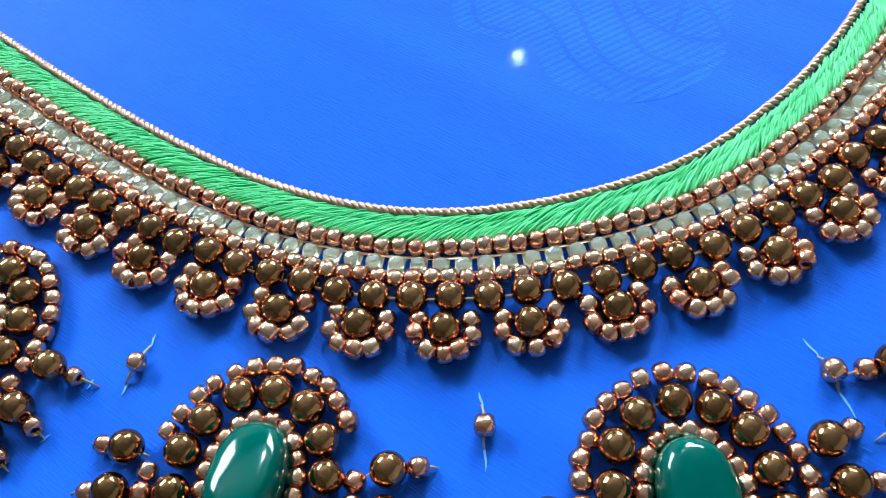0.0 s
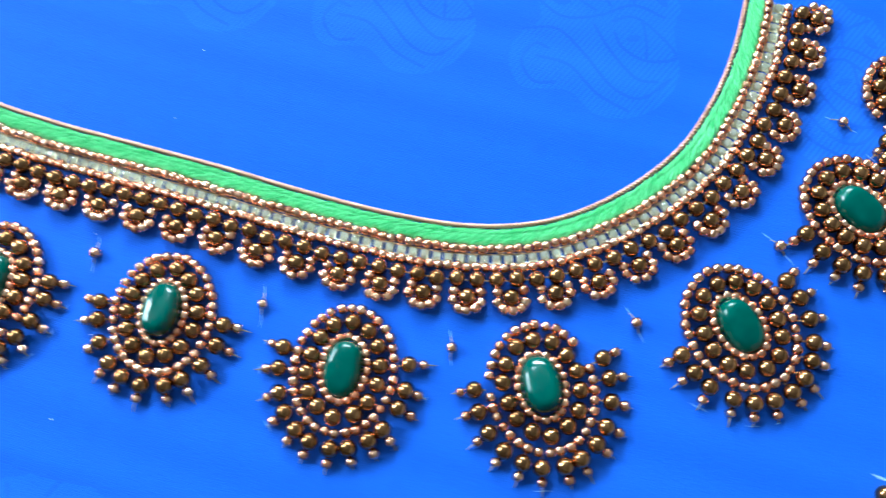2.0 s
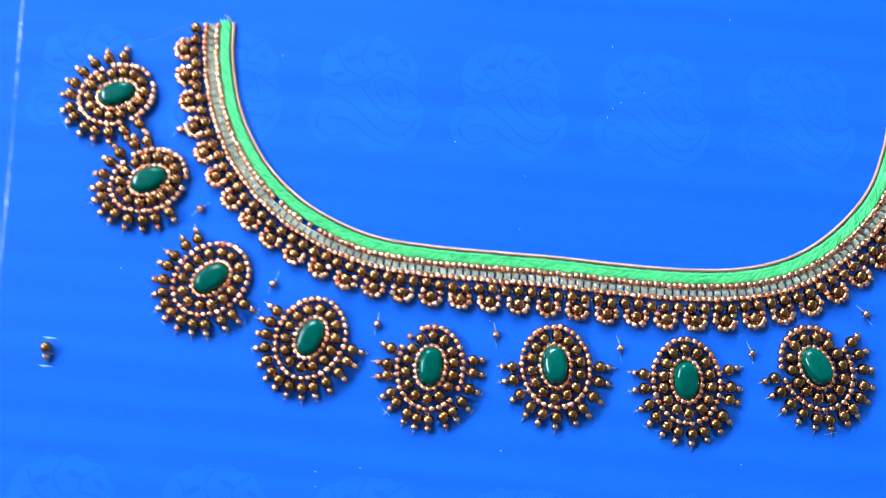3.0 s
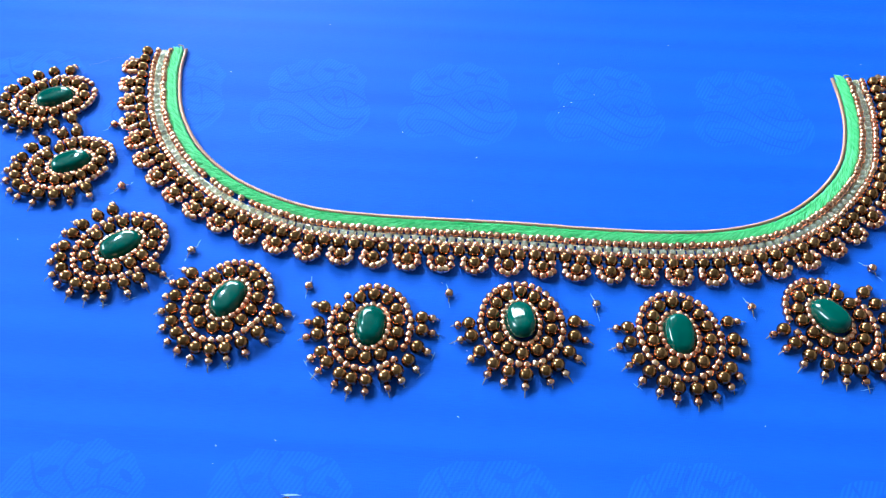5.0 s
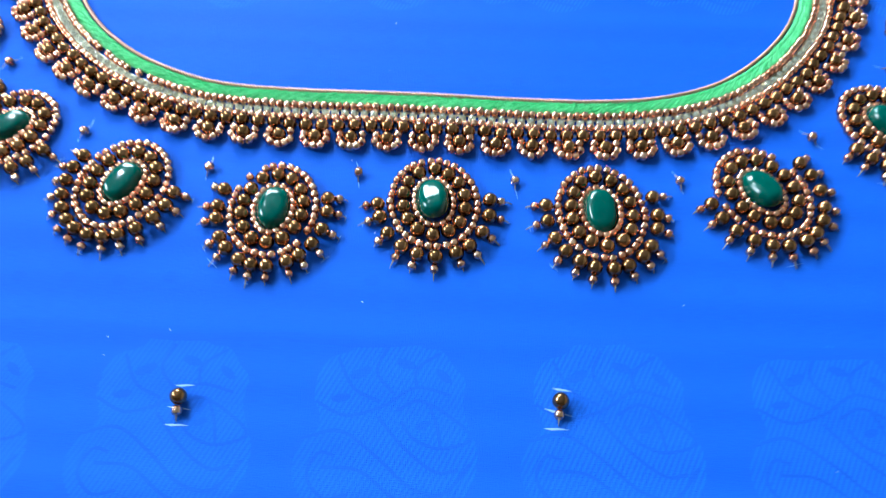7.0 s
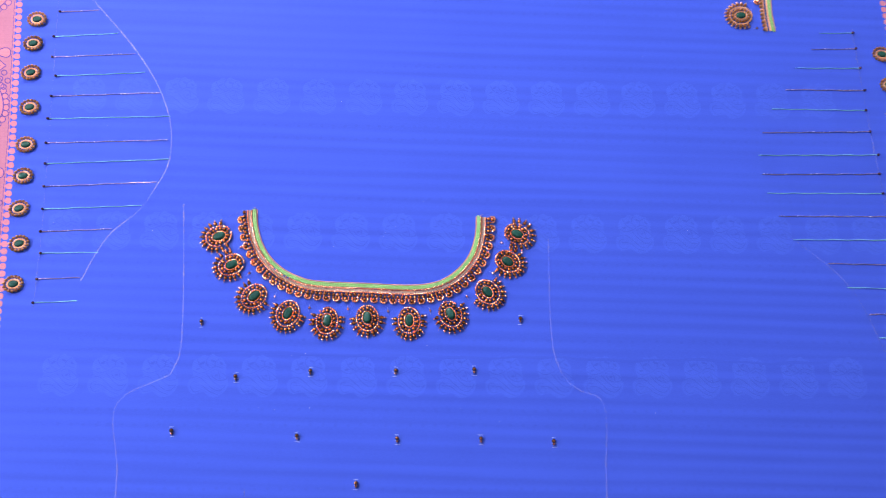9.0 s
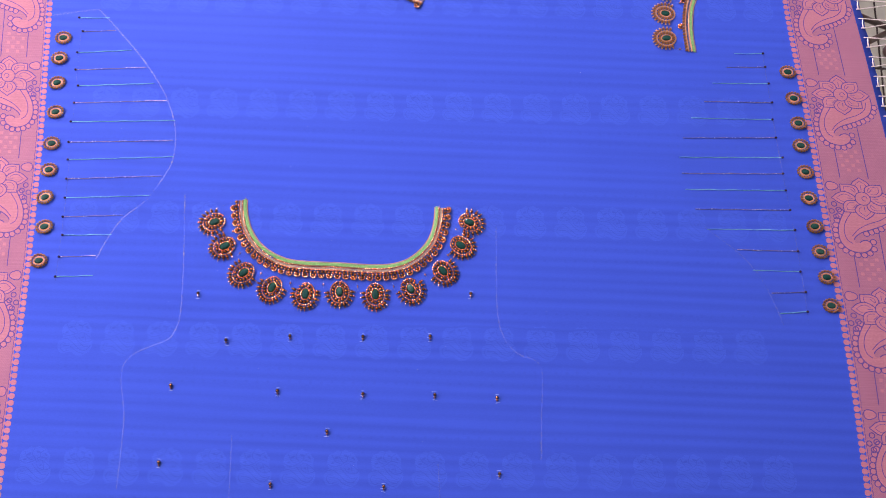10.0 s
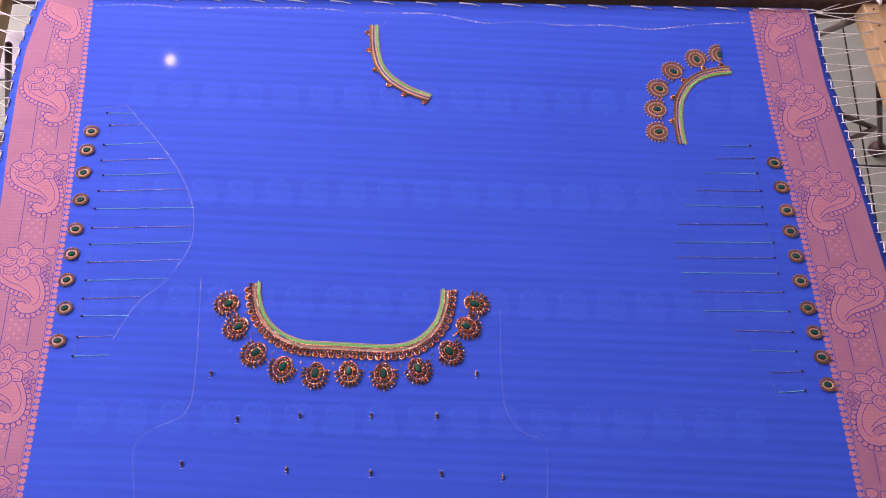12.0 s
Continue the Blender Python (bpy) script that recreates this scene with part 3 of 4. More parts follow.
woven_border(1, -268, 7, 136.5)


# faint figures woven blue in blue, in rows across the cloth
PALM = [(-16.5, 6.5), (-16, 12), (-13.5, 16), (-9.5, 17.5), (-6, 20.5), (-1, 19.5), (3, 21.5), (7.5, 19), (11.5, 18.5), (14.5, 14.5), (17, 11.5), (16.5, 6), (18, 1), (20, -5), (18.5, -12.5), (12.5, -18.5), (4, -20), (-3, -16),
        (-8, -16.5), (-14.5, -17.5), (-19, -11.5), (-18.5, -4.5), (-14.5, 0.5), (-16.5, 6.5)]
VEINS = [[(-18, -3), (-10, -1), (-2, -6), (6, -12.5), (13, -13.5), (18.5, -7)], [(-13, -9), (-5, -9.5), (3, -15), (11, -17.5)], [(-16, 5.5), (-9, 2.5), (-1, 5), (6, 9.5), (14, 8)],
         [(-12, 16), (-8, 9), (-2, 6)], [(-1, 19), (-3, 13), (1, 8)], [(11, 18), (6, 14), (6, 10)], [(2, 4), (7, 6.5), (14, 3), (18.5, -1.5), (12, -4), (6, -2), (3.2, 1.6)], [(9, 6), (11, 1), (12, -4)],
         [(-7, -14.5), (-12, -15.5), (-16, -11), (-14, -6), (-10.5, -6.5)], [(-2, 2.5), (4, -4), (11, -9), (16, -8.5)]]
EYES = [(-6.5, 12.5, 2.6, 1.2, 0.5), (3.5, 15, 2.4, 1.1, -0.3), (-10.5, 6.5, 2.2, 1.0, 0.2), (12, 12.5, 2.2, 1.0, -0.7), (8, 1, 1.8, 0.9, 0.4)]
FIGURE = to_mesh("woven_figure", *merged([filled([tuple(p) for p in smooth_line(np.array(PALM) * MM, 0.0015)[:-1]], 0.03 * MM)]))
FIGURE.materials.append(M_MOTIF)
dots = [filled([((x + a * math.cos(k) * math.cos(r) - b * math.sin(k) * math.sin(r)) * MM, (y + a * math.cos(k) * math.sin(r) + b * math.sin(k) * math.cos(r)) * MM) for k in np.linspace(0, 6.2832, 15)[:-1]], 0.05 * MM)
        for x, y, a, b, r in EYES]
FIGURE_LINES = to_mesh("figure_outline", *merged([strip(smooth_line(np.array(k) * MM, 0.001), 0.75 * MM, (0.052 + 0.003 * n) * MM) for n, k in enumerate(VEINS)] + dots))
FIGURE_LINES.materials.append(M_EDGE)
LOZENGE = to_mesh("woven_lozenge", *merged([filled([(k * 6.2 * MM + x * MM, y * MM) for x, y in ((-2.1, 0), (-0.9, 1.5), (0.9, 1.5), (2.1, 0), (0.9, -1.5), (-0.9, -1.5))], 0.03 * MM) for k in (-1, 1)]))
LOZENGE.materials.append(M_FAINT)
FIGURE_STEP = 48.5
for y, anchor in ((-208, 16), (-66, 41), (80, 27), (228, 33), (374, 27)):
    x = anchor - FIGURE_STEP * int((anchor + 325) / FIGURE_STEP)
    while x < 515:
        lean = (x + 11) * 0.0262
        at = pose(x * MM, (y + 8 + lean) * MM, 0)
        place("woven_figure", FIGURE, None, fabric, at)
        place("figure_outline", FIGURE_LINES, None, fabric, at)
        for low in (-32, -46, 36):
            place("woven_lozenge", LOZENGE, None, fabric, pose((x + (12 if low == -46 else 0)) * MM, (y + 8 + lean + low) * MM, 0))
            place("woven_lozenge", LOZENGE, None, fabric, pose((x + FIGURE_STEP / 2 + (12 if low == -46 else 0)) * MM, (y + 8 + lean + low) * MM, 0))
        x += FIGURE_STEP
# a heavier weft thread that runs above one row of figures
slub = [(x * MM, (-36.5 + 1.1 * math.sin(x / 23) + 0.6 * math.sin(x / 7.3) + (x + 11) * 0.012) * MM) for x in range(-300, 460, 3)]
place("heavy_weft", to_mesh("heavy_weft", *strip(slub, [2.0 * MM + 1.2 * MM * math.sin(k / 9) ** 2 for k in range(len(slub))], 0.04 * MM)), M_EDGE, fabric)


# ---- the frame that holds the cloth ----
def bar(name, x0, x1, y0, y1, z0, z1, mat, label, turn=0.0, holes=0):
    cx, cy = (x0 + x1) / 2, (y0 + y1) / 2
    ob = empty(name, pose(cx, cy, 0, 0, 0, turn))
    tagged(ob, label, "frame bar")
    place("beam", to_mesh("beam", *cuboid(x0 - cx, x1 - cx, y0 - cy, y1 - cy, z0, z1, 0.003)), mat, ob)
    # the beam is uncut: small dark discs paint in the shade of holes
    hole = to_mesh("peg_hole", *revolve([(0, 0), (0.0016, 0.0), (0.0018, 0.0008), (0.0013, 0.0009), (0.0, 0.0002)], 10))
    for k in range(holes):
        for side in (-0.25, 0.25):
            place("peg_hole", hole, M_HOLE_SHADE, ob, pose(side * (x1 - x0) * 0.9, y0 - cy + 0.02 + k * 0.028 + 0.014 * (side > 0), z1 - 0.0003))
    return ob


bar("side_bar", 0.763, 0.808, -0.52, 0.66, -0.022, 0.008, M_PINE, "pale wooden side bar of the frame with bored peg holes", 7.3, 41)
bar("side_bar", -0.557, -0.507, -0.52, 0.60, -0.022, 0.008, M_PINE, "pale wooden side bar of the frame with bored peg holes", 3.5, 39)
bar("top_bar", -0.66, 0.84, 0.553, 0.605, -0.03, 0.012, M_DARKWOOD, "dark stained wooden bar that holds the top of the cloth", 1.5)
bar("bottom_bar", -0.60, 0.84, -0.47, -0.41, -0.03, 0.012, M_DARKWOOD, "dark stained wooden bar that holds the foot of the cloth", 0.0)


def string(points, radius=0.75 * MM):
    ob = place("lacing_string", to_mesh("lacing_string", *tube(points, radius, 6)), M_STRING)
    return tagged(ob, "white cotton lacing string between cloth edge and bar", "string", "lacing of the frame")


for side in (-1, 1):
    out = RIGHT_OUT if side > 0 else LEFT_OUT
    y = BOTTOM + 30
    k = 0
    while y < 540:
        x = edge_x(out, y) + side * 8
        far = (756 - (y - 70) * 0.128) if side > 0 else (-518 - (y - 300) * 0.045)
        rise = (13 if k % 2 else -4) + rng.uniform(-2, 2)
        string([(x * MM - side * 0.004, y * MM, 0.001), (x * MM, y * MM, 0.0012), (((x + far) / 2) * MM, (y + rise / 2) * MM, 0.003), ((far + side * 6) * MM, (y + rise) * MM, 0.0095)])
        if k % 2:
            stitch = place("edge_stitch", to_mesh("edge_stitch", *tube([((x - side * 1) * MM, (y + 1) * MM, 0.0006), ((x - side * 2) * MM, (y + 6) * MM, 0.0016), ((x - side * 1) * MM, (y + 12) * MM, 0.0006)], 0.9 * MM, 6)), M_STRING)
            tagged(stitch, "white cotton stitch along the edge of the cloth", "stitch", "lacing of the frame")
        y += STRING_STEP / 2
        k += 1
for k in range(17):
    x = -380 + k * 62
    y = top_y(x) + 1
    ob = place("edge_stitch", to_mesh("edge_stitch", *tube([(x * MM, (y - 3) * MM, 0.0008), ((x + 15) * MM, (y - 5) * MM, 0.0022), ((x + 30) * MM, (y - 7) * MM, 0.0008)], 0.9 * MM, 6)), M_STRING)
    tagged(ob, "white cotton stitch along the edge of the cloth", "stitch", "lacing of the frame")
for bx, by in ((0.712, 0.585), (0.708, 0.57), (0.716, 0.548), (0.72, 0.53)):
    string([(0.622, 0.553, 0.001), (0.63, 0.554, 0.0016), (0.67, (0.554 + by) / 2, 0.006), (bx, by, 0.0125)])
knot = [(0.722 + 0.012 * math.cos(a) + 0.002 * a, 0.575 + 0.014 * math.sin(2 * a), 0.014 + 0.004 * math.sin(3 * a)) for a in np.linspace(0, 7, 30)]
tagged(place("tied_string", to_mesh("tied_string", *tube(knot + [(0.745, 0.545, 0.012), (0.75, 0.52, 0.006)], 2.0 * MM, 6)), M_STRING), "loose knot of thick white cotton string on the bar", "string")


# ---- under the frame ----
def trestle(rods, foot, label):
    ob = empty("folding_stand", Matrix.Translation(foot))
    tagged(ob, label, "folding stand")
    for a, b in rods:
        p = [Vector(a).lerp(Vector(b), t) - Vector(foot) for t in (0, 0.25, 0.5, 0.75, 1)]
        place("rod", to_mesh("rod", *tube(p, 0.0055, 10)), M_IRON, ob)
    place("rubber_foot", to_mesh("rubber_foot", *revolve([(0, 0), (0.016, 0), (0.018, 0.004), (0.0172, 0.022), (0.011, 0.03), (0, 0.03)], 14)), M_IRON, ob, label="dark rubber foot")
    return ob


trestle([((0.888, 0.641, -0.30), (1.122, 0.760, -0.72)), ((0.720, 0.588, -0.05), (0.796, 0.748, -0.30)), ((0.802, 0.578, -0.30), (0.985, 0.670, -0.50)), ((0.985, 0.670, -0.50), (0.80, 0.512, -0.29)),
         ((0.888, 0.641, -0.30), (0.75, 0.55, -0.03))], (1.122, 0.760, -0.75), "dark brown iron folding stand on the tiled floor")
trestle([((-0.5455, 0.4796, -0.05), (-0.916, 0.686, -0.72)), ((-0.58, 0.40, -0.10), (-0.90, 0.60, -0.70))], (-0.93, 0.682, -0.75), "dark brown iron folding stand on the tiled floor")


def sheet():
    v, f, n = [], [], 24
    for i in range(n + 1):
        for j in range(n + 1):
            x, y = -1.04 + 0.12 * j / n, 0.86 + 0.14 * i / n
            z = 0.01 + 0.05 * abs(noise.noise((x * 6, y * 6, 3))) + 0.05 * abs(noise.noise((x * 17, y * 17, 5)))
            edge = min(i, j, n - i, n - j) / 5
            v.append((x + 0.02 * noise.noise((x * 9, y * 9, 0)), y + 0.02 * noise.noise((x * 9, y * 9, 8)), FLOOR + 0.003 + z * min(1, edge)))
    f = [(i * (n + 1) + j, i * (n + 1) + j + 1, (i + 1) * (n + 1) + j + 1, (i + 1) * (n + 1) + j) for i in range(n) for j in range(n)]
    return v, f


tagged(place("crumpled_cloth", to_mesh("crumpled_cloth", *sheet()), M_CLOTH), "crumpled white cotton cloth lying on the tiled floor", "cloth")


# ---- the beaded neckline ----
class Curve:
    """A line on the cloth with lengths, directions and its outer side."""

    def __init__(self, points, outer=-1):
        self.p = smooth_line(np.array(points, float) * MM, 0.0004)
        self.s = np.r_[0, np.cumsum(np.linalg.norm(np.diff(self.p, axis=0), axis=1))]
        t = np.gradient(self.p, axis=0)
        self.t = t / np.linalg.norm(t, axis=1)[:, None]
        self.n = outer * np.stack([-self.t[:, 1], self.t[:, 0]], 1)
        self.length = self.s[-1]

    def at(self, s, off):
        p = [np.interp(s, self.s, self.p[:, k]) for k in (0, 1)]
        n = np.array([np.interp(s, self.s, self.n[:, k]) for k in (0, 1)])
        n /= np.linalg.norm(n)
        return p[0] + n[0] * off, p[1] + n[1] * off, math.atan2(n[0], -n[1]), n

    def offset(self, off):
        """The line off to the outer side."""
        return self.p + self.n * off

    def even(self, off, pitch, through_x=None):
        """Even places along the line that lies off to the outer side; one of them at through_x on the lower half, where it is given."""
        q = self.offset(off)
        s = np.r_[0, np.cumsum(np.linalg.norm(np.diff(q, axis=0), axis=1))]
        count = int(s[-1] / pitch)
        at = (np.arange(count) + 0.5) * s[-1] / count
        if through_x is not None:
            mid = np.interp(through_x, q[:, 0], s)
            at = np.arange(mid % pitch, s[-1] - 0.2 * pitch, pitch)
            at = at[at > 0.25 * pitch]
        return [self.at(np.interp(a, s, self.s), off) for a in at]


def twisted(line, radius, pitch, z):
    """Two strands laid round each other."""
    q = np.c_[line, np.full(len(line), z)]
    s = np.r_[0, np.cumsum(np.linalg.norm(np.diff(line, axis=0), axis=1))]
    t = np.gradient(line, axis=0)
    t /= np.linalg.norm(t, axis=1)[:, None]
    side = np.c_[-t[:, 1], t[:, 0], np.zeros(len(t))]
    out = []
    for ph in (0, math.pi):
        a = s / pitch * 2 * math.pi + ph
        out.append(tube(q + radius * 0.62 * (np.cos(a)[:, None] * side + np.sin(a)[:, None] * np.array([[0, 0, 1.0]])), radius * 0.72, 6))
    return merged(out)


def stitch_shape(length, wide, high):
    v, f = tube([(-length / 2, 0, 0), (-length * 0.3, 0, high * 0.7), (0, 0, high), (length * 0.3, 0, high * 0.7), (length / 2, 0, 0)], [wide * 0.25, wide * 0.45, wide * 0.5, wide * 0.45, wide * 0.25], 4)
    return v, f


def green_band(curve, mid, half, rnd):
    pieces = [strip(curve.offset(mid)[::4], 2 * half * 0.9, 0.35 * MM)]
    unit = stitch_shape(4.0 * MM, 0.34 * MM, 0.34 * MM)
    s = 0.0
    while s < curve.length:
        for row in (-1, 0.1, 1):
            off = mid + row * half * 0.5 + rnd.uniform(-.12, .12) * MM
            x, y, a, n = curve.at(min(curve.length, s + rnd.uniform(0, .25) * MM), off)
            lean = a + 0.5 + row * 0.1 + rnd.uniform(-.14, .14)
            pieces.append(moved(unit, Matrix.Translation((x, y, (0.8 + rnd.uniform(0, .3)) * MM)) @ Matrix.Rotation(lean, 4, "Z") @ Matrix.Diagonal((rnd.uniform(.8, 1.1), 1, 1, 1))))
        s += 0.23 * MM
    return merged(pieces)


def crystal_shape(size):
    """A cut stone: squarish girdle, two rows of slanting facets, a flat table."""
    h = size / 2
    v, f = [], []
    for r, z, turn, square in ((0.80, 0.0, 0.0, 0.9), (1.0, 0.26, 0.0, 0.9), (0.80, 0.50, 0.39, 0.5), (0.46, 0.62, 0.0, 0.2)):
        for k in range(8):
            a = turn + k * math.pi / 4
            stretch = 1 + square * 0.12 * (1 - math.cos(4 * a)) / 2
            v.append((h * r * stretch * math.cos(a), h * r * stretch * math.sin(a), z * size))
    for r in (0, 8, 16):
        for k in range(8):
            a, b, c, d = r + k, r + (k + 1) % 8, r + 8 + (k + 1) % 8, r + 8 + k
            f += [(a, b, d), (b, c, d)]
    f.append(tuple(range(24, 32)))
    return np.array(v), f


CRYSTAL = to_mesh("rhinestone", *crystal_shape(2.0 * MM), smooth=False)
CRYSTAL.materials.append(M_CRYSTAL)
O_GREEN, O_SEED1, O_CRYSTAL, O_SEED2, O_BALL, O_PICOT = 2.95 * MM, 5.75 * MM, 7.95 * MM, 10.0 * MM, 13.0 * MM, 16.7 * MM


def picot(top, x, y, n, a):
    """A bronze bead held in a loop of seed beads."""
    core = put_ball(top, x, y, a, name="scallop_bead")
    inv = core.matrix_basis.inverted()
    for k in range(7):
        u = radians(-114 + 228 * k / 6 + rng.uniform(-6, 6))
        r = 2.85 * MM + 0.3 * MM * abs(math.sin(u))
        dx = n[0] * math.cos(u) - n[1] * math.sin(u)
        dy = n[1] * math.cos(u) + n[0] * math.sin(u)
        sx, sy = x + dx * r, y + dy * r
        bead = place("seed_bead", rng.choice(SEEDS), None, core)
        bead.matrix_basis = inv @ frame_of(sx, sy, (1.15 + rng.uniform(0, 0.6)) * MM, math.atan2(dy, dx) + 1.57 + rng.uniform(-.4, .4), rng.uniform(-.3, .3), rng.uniform(0.98, 1.1))


def neckline(points, label):
    c = Curve(points)
    top = tagged(empty("beaded_neckline"), label, "beaded neckline")
    place("zari_cord", to_mesh("zari_cord", *twisted(c.offset(0.45 * MM), 0.52 * MM, 1.9 * MM, 0.75 * MM)), M_CORD, top, label="twisted copper zari cord")
    place("green_stitching", to_mesh("green_stitching", *green_band(c, O_GREEN, 1.85 * MM, random.Random(3))), M_GREEN, top, label="bright green satin stitching")
    for off, pitch in ((O_SEED1, 2.0 * MM), (O_SEED2, 2.05 * MM)):
        for x, y, a, n in c.even(off, pitch):
            if rng.random() > (0.022 if off == O_SEED1 else 0.006):
                j = rng.uniform(-.22, .22) * MM
                put_seed(top, x + n[0] * j, y + n[1] * j, a, 1.05 * MM)
    for x, y, a, n in c.even(O_CRYSTAL, 2.62 * MM):
        place("rhinestone", CRYSTAL, None, top, pose(x, y, 0.35 * MM, rng.uniform(-13, 13), rng.uniform(-13, 13), math.degrees(a) + rng.uniform(-12, 12)))
    wires = [tube(np.c_[c.offset(O_CRYSTAL + side * 1.08 * MM)[::3], np.full(len(c.p[::3]), 0.55 * MM)], 0.17 * MM, 5) for side in (-1, 1)]
    seats = [moved(cuboid(-1.0 * MM, 1.0 * MM, -1.05 * MM, 1.05 * MM, 0.1 * MM, 0.34 * MM, 0), Matrix.Translation((x, y, 0)) @ Matrix.Rotation(a, 4, "Z")) for x, y, a, n in c.even(O_CRYSTAL, 2.62 * MM)]
    place("cup_chain", to_mesh("cup_chain", *merged(wires + seats), smooth=False), M_CUP, top, label="pale brass chain of stone cups")
    for x, y, a, n in c.even(O_BALL, 4.28 * MM):
        j = rng.uniform(-.35, .35) * MM
        put_ball(top, x + n[0] * j, y + n[1] * j, a)
    for x, y, a, n in c.even(O_PICOT, 9.5 * MM, 15.2 * MM):
        picot(top, x, y, n, a)
    place("bead_thread", to_mesh("bead_thread", *tube(np.c_[c.offset(O_BALL)[::6], np.full(len(c.p[::6]), 1.6 * MM)], 0.17 * MM, 5)), M_THREAD, top)
    return top


NECK = [(-117.9, 108.4), (-116.5, 94.8), (-111.2, 76.7), (-101.9, 61.2), (-90.4, 50.3), (-77.9, 43.1), (-61.6, 37.7), (-42.0, 36.1), (-20.0, 35.9), (-0.0, 35.8), (20.0, 35.2), (42.0, 35.4), (59.9, 37.5), (75.5, 43.1), (88.6, 53.2), (98.9, 66.7), (104.1, 81.7), (106.0, 95.1), (106.2, 108.5)]
neckline(NECK, "curved neckline of green stitching, rhinestones, copper and bronze beads on silk")

for x, y, axis, spikes, first, last, ring, wide, tall in (
        (-154.8, 79.0, 22.5, 13, -68, -288, 14, 0.95, 0.98), (-139.5, 50.0, 26.3, 13, -75, -282, 14, 0.95, 0.98), (-114.2, 18.7, 41.4, 14, 75, 285, 14, 1.0, 1.0),
        (-79.4, 2.3, 68.3, 14, 80, 283, 14, 1.0, 1.0), (-40.0, -3.8, 88.0, 14, 74, 287, 14, 0.98, 1.0), (0.0, 0.0, 99.0, 11, 92, 276, 14, 1.0, 0.97),
        (41.7, -1.0, 97.0, 13, 80, 280, 14, 0.98, 1.0), (82.7, 6.7, 118.0, 13, 78, 278, 14, 1.0, 1.0), (119.5, 30.2, 134.0, 13, 75, 275, 14, 1.0, 1.0),
        (139.5, 62.3, 151.0, 13, 78, 290, 14, 0.95, 0.98), (148.9, 91.3, 160.6, 12, 60, 280, 14, 0.95, 0.98)):
    medallion(x, y, axis, spikes, first, last, ring, wide, tall, 14.0 if x in (0.0, 82.7) else 0.0)


def lone_seed(x, y, angle):
    ob = tagged(empty("seed_bead_drop", pose(x * MM, y * MM, 0, 0, 0, angle)), "single copper seed bead stitched on blue silk with loose thread", "bead", "single beads between the medallions")
    put_seed(ob, 0, 0, 0.2, 1.1 * MM, 1.08)
    put_thread(ob, 0, -0.8 * MM, -1.57, ENDS[2:])
    put_thread(ob, 0, 0.8 * MM, 1.9, ENDS[2:])
    put_pull(ob, 0.2 * MM, -3.0 * MM, 0.15)
    put_pull(ob, -0.7 * MM, 3.0 * MM, 0.35)
    return ob


for x, y, a in ((-131.5, 68.5, -60), (-120.9, 42, -55), (-93.7, 18.9, -30), (-58.4, 8.7, -15), (-19.8, 8.7, 0), (20.3, 7.8, 3), (62.3, 9.7, 8), (98.5, 25.3, 30), (124.4, 49.9, 45), (132.8, 82, 65)):
    lone_seed(x, y, a)


def bead_pair(x, y):
    ob = tagged(empty("bead_drop", pose(x * MM, y * MM, 0, 0, 0, rng.uniform(-6, 6))), "bronze bead with copper seed bead stitched on plain blue silk", "bead drop", "bead drops over the cloth")
    put_ball(ob, 0, 1.6 * MM, 1.57)
    put_seed(ob, 0, -1.35 * MM, 1.57, 1.0 * MM, 1.05)
    put_thread(ob, 0, -2.2 * MM, -1.57, ENDS[2:])
    for d in (-4.4, 4.7, -0.6):
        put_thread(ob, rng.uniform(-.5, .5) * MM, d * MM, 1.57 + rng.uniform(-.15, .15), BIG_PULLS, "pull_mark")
    return ob


for x, y in ((-164.2, -9.5), (-126, -62.5), (-53.4, -54.9), (30.2, -52.2), (107.4, -48.7), (152.7, 3), (-183, -116), (-62.3, -117.5), (34.3, -117.2), (115.5, -115), (186, -115.5), (-3.2, -160),
             (-186, -200.5), (190.5, -198.5), (-61.1, -219), (63.5, -216.9)):
    bead_pair(x, y)


# ---- the smaller unfinished necklines ----
SMALL_BALL = to_mesh("small_bronze_bead", *ball(1.95 * MM, 10, 6))
SMALL_SEED = to_mesh("small_seed_bead", *seed_shape(1, 7))
MOTIF_BALL = to_mesh("motif_bead", *ball(1.6 * MM, 10, 6))
for me, mat in ((SMALL_BALL, M_BRONZE_ROW), (SMALL_SEED, M_COPPER_ROW), (MOTIF_BALL, M_BRONZE_ROW)):
    me.materials.append(mat)


def row_of(name, me, places, z, parent):
    for x, y, a, *_ in places:
        place(name, me, None, parent, Matrix.Translation((x, y, z)) @ Matrix.Rotation(a, 4, "Z"))


def neck_piece(points, outer, picots, label):
    c = Curve(points, outer)
    top = tagged(empty("neckline_piece"), label, "beaded neckline")
    place("zari_cord", to_mesh("zari_cord", *twisted(c.offset(0.4 * MM)[::2], 0.5 * MM, 2.2 * MM, 0.5 * MM)), M_CORD, top)
    place("green_stitching", to_mesh("green_stitching", *green_band(c, O_GREEN, 1.4 * MM, random.Random(5))), M_GREEN, top)
    for off in (O_SEED1, O_SEED2):
        row_of("seed_bead", SMALL_SEED, c.even(off, 2.05 * MM), 1.1 * MM, top)
    row_of("rhinestone", CRYSTAL, c.even(O_CRYSTAL, 2.6 * MM), 0.3 * MM, top)
    row_of("bronze_bead", SMALL_BALL, c.even(O_BALL - 0.6 * MM, 4.4 * MM), 1.9 * MM, top)
    for f in picots:
        x, y, a, n = c.at(f * c.length, O_PICOT - 0.6 * MM)
        picot(top, x, y, n, a)
    return top


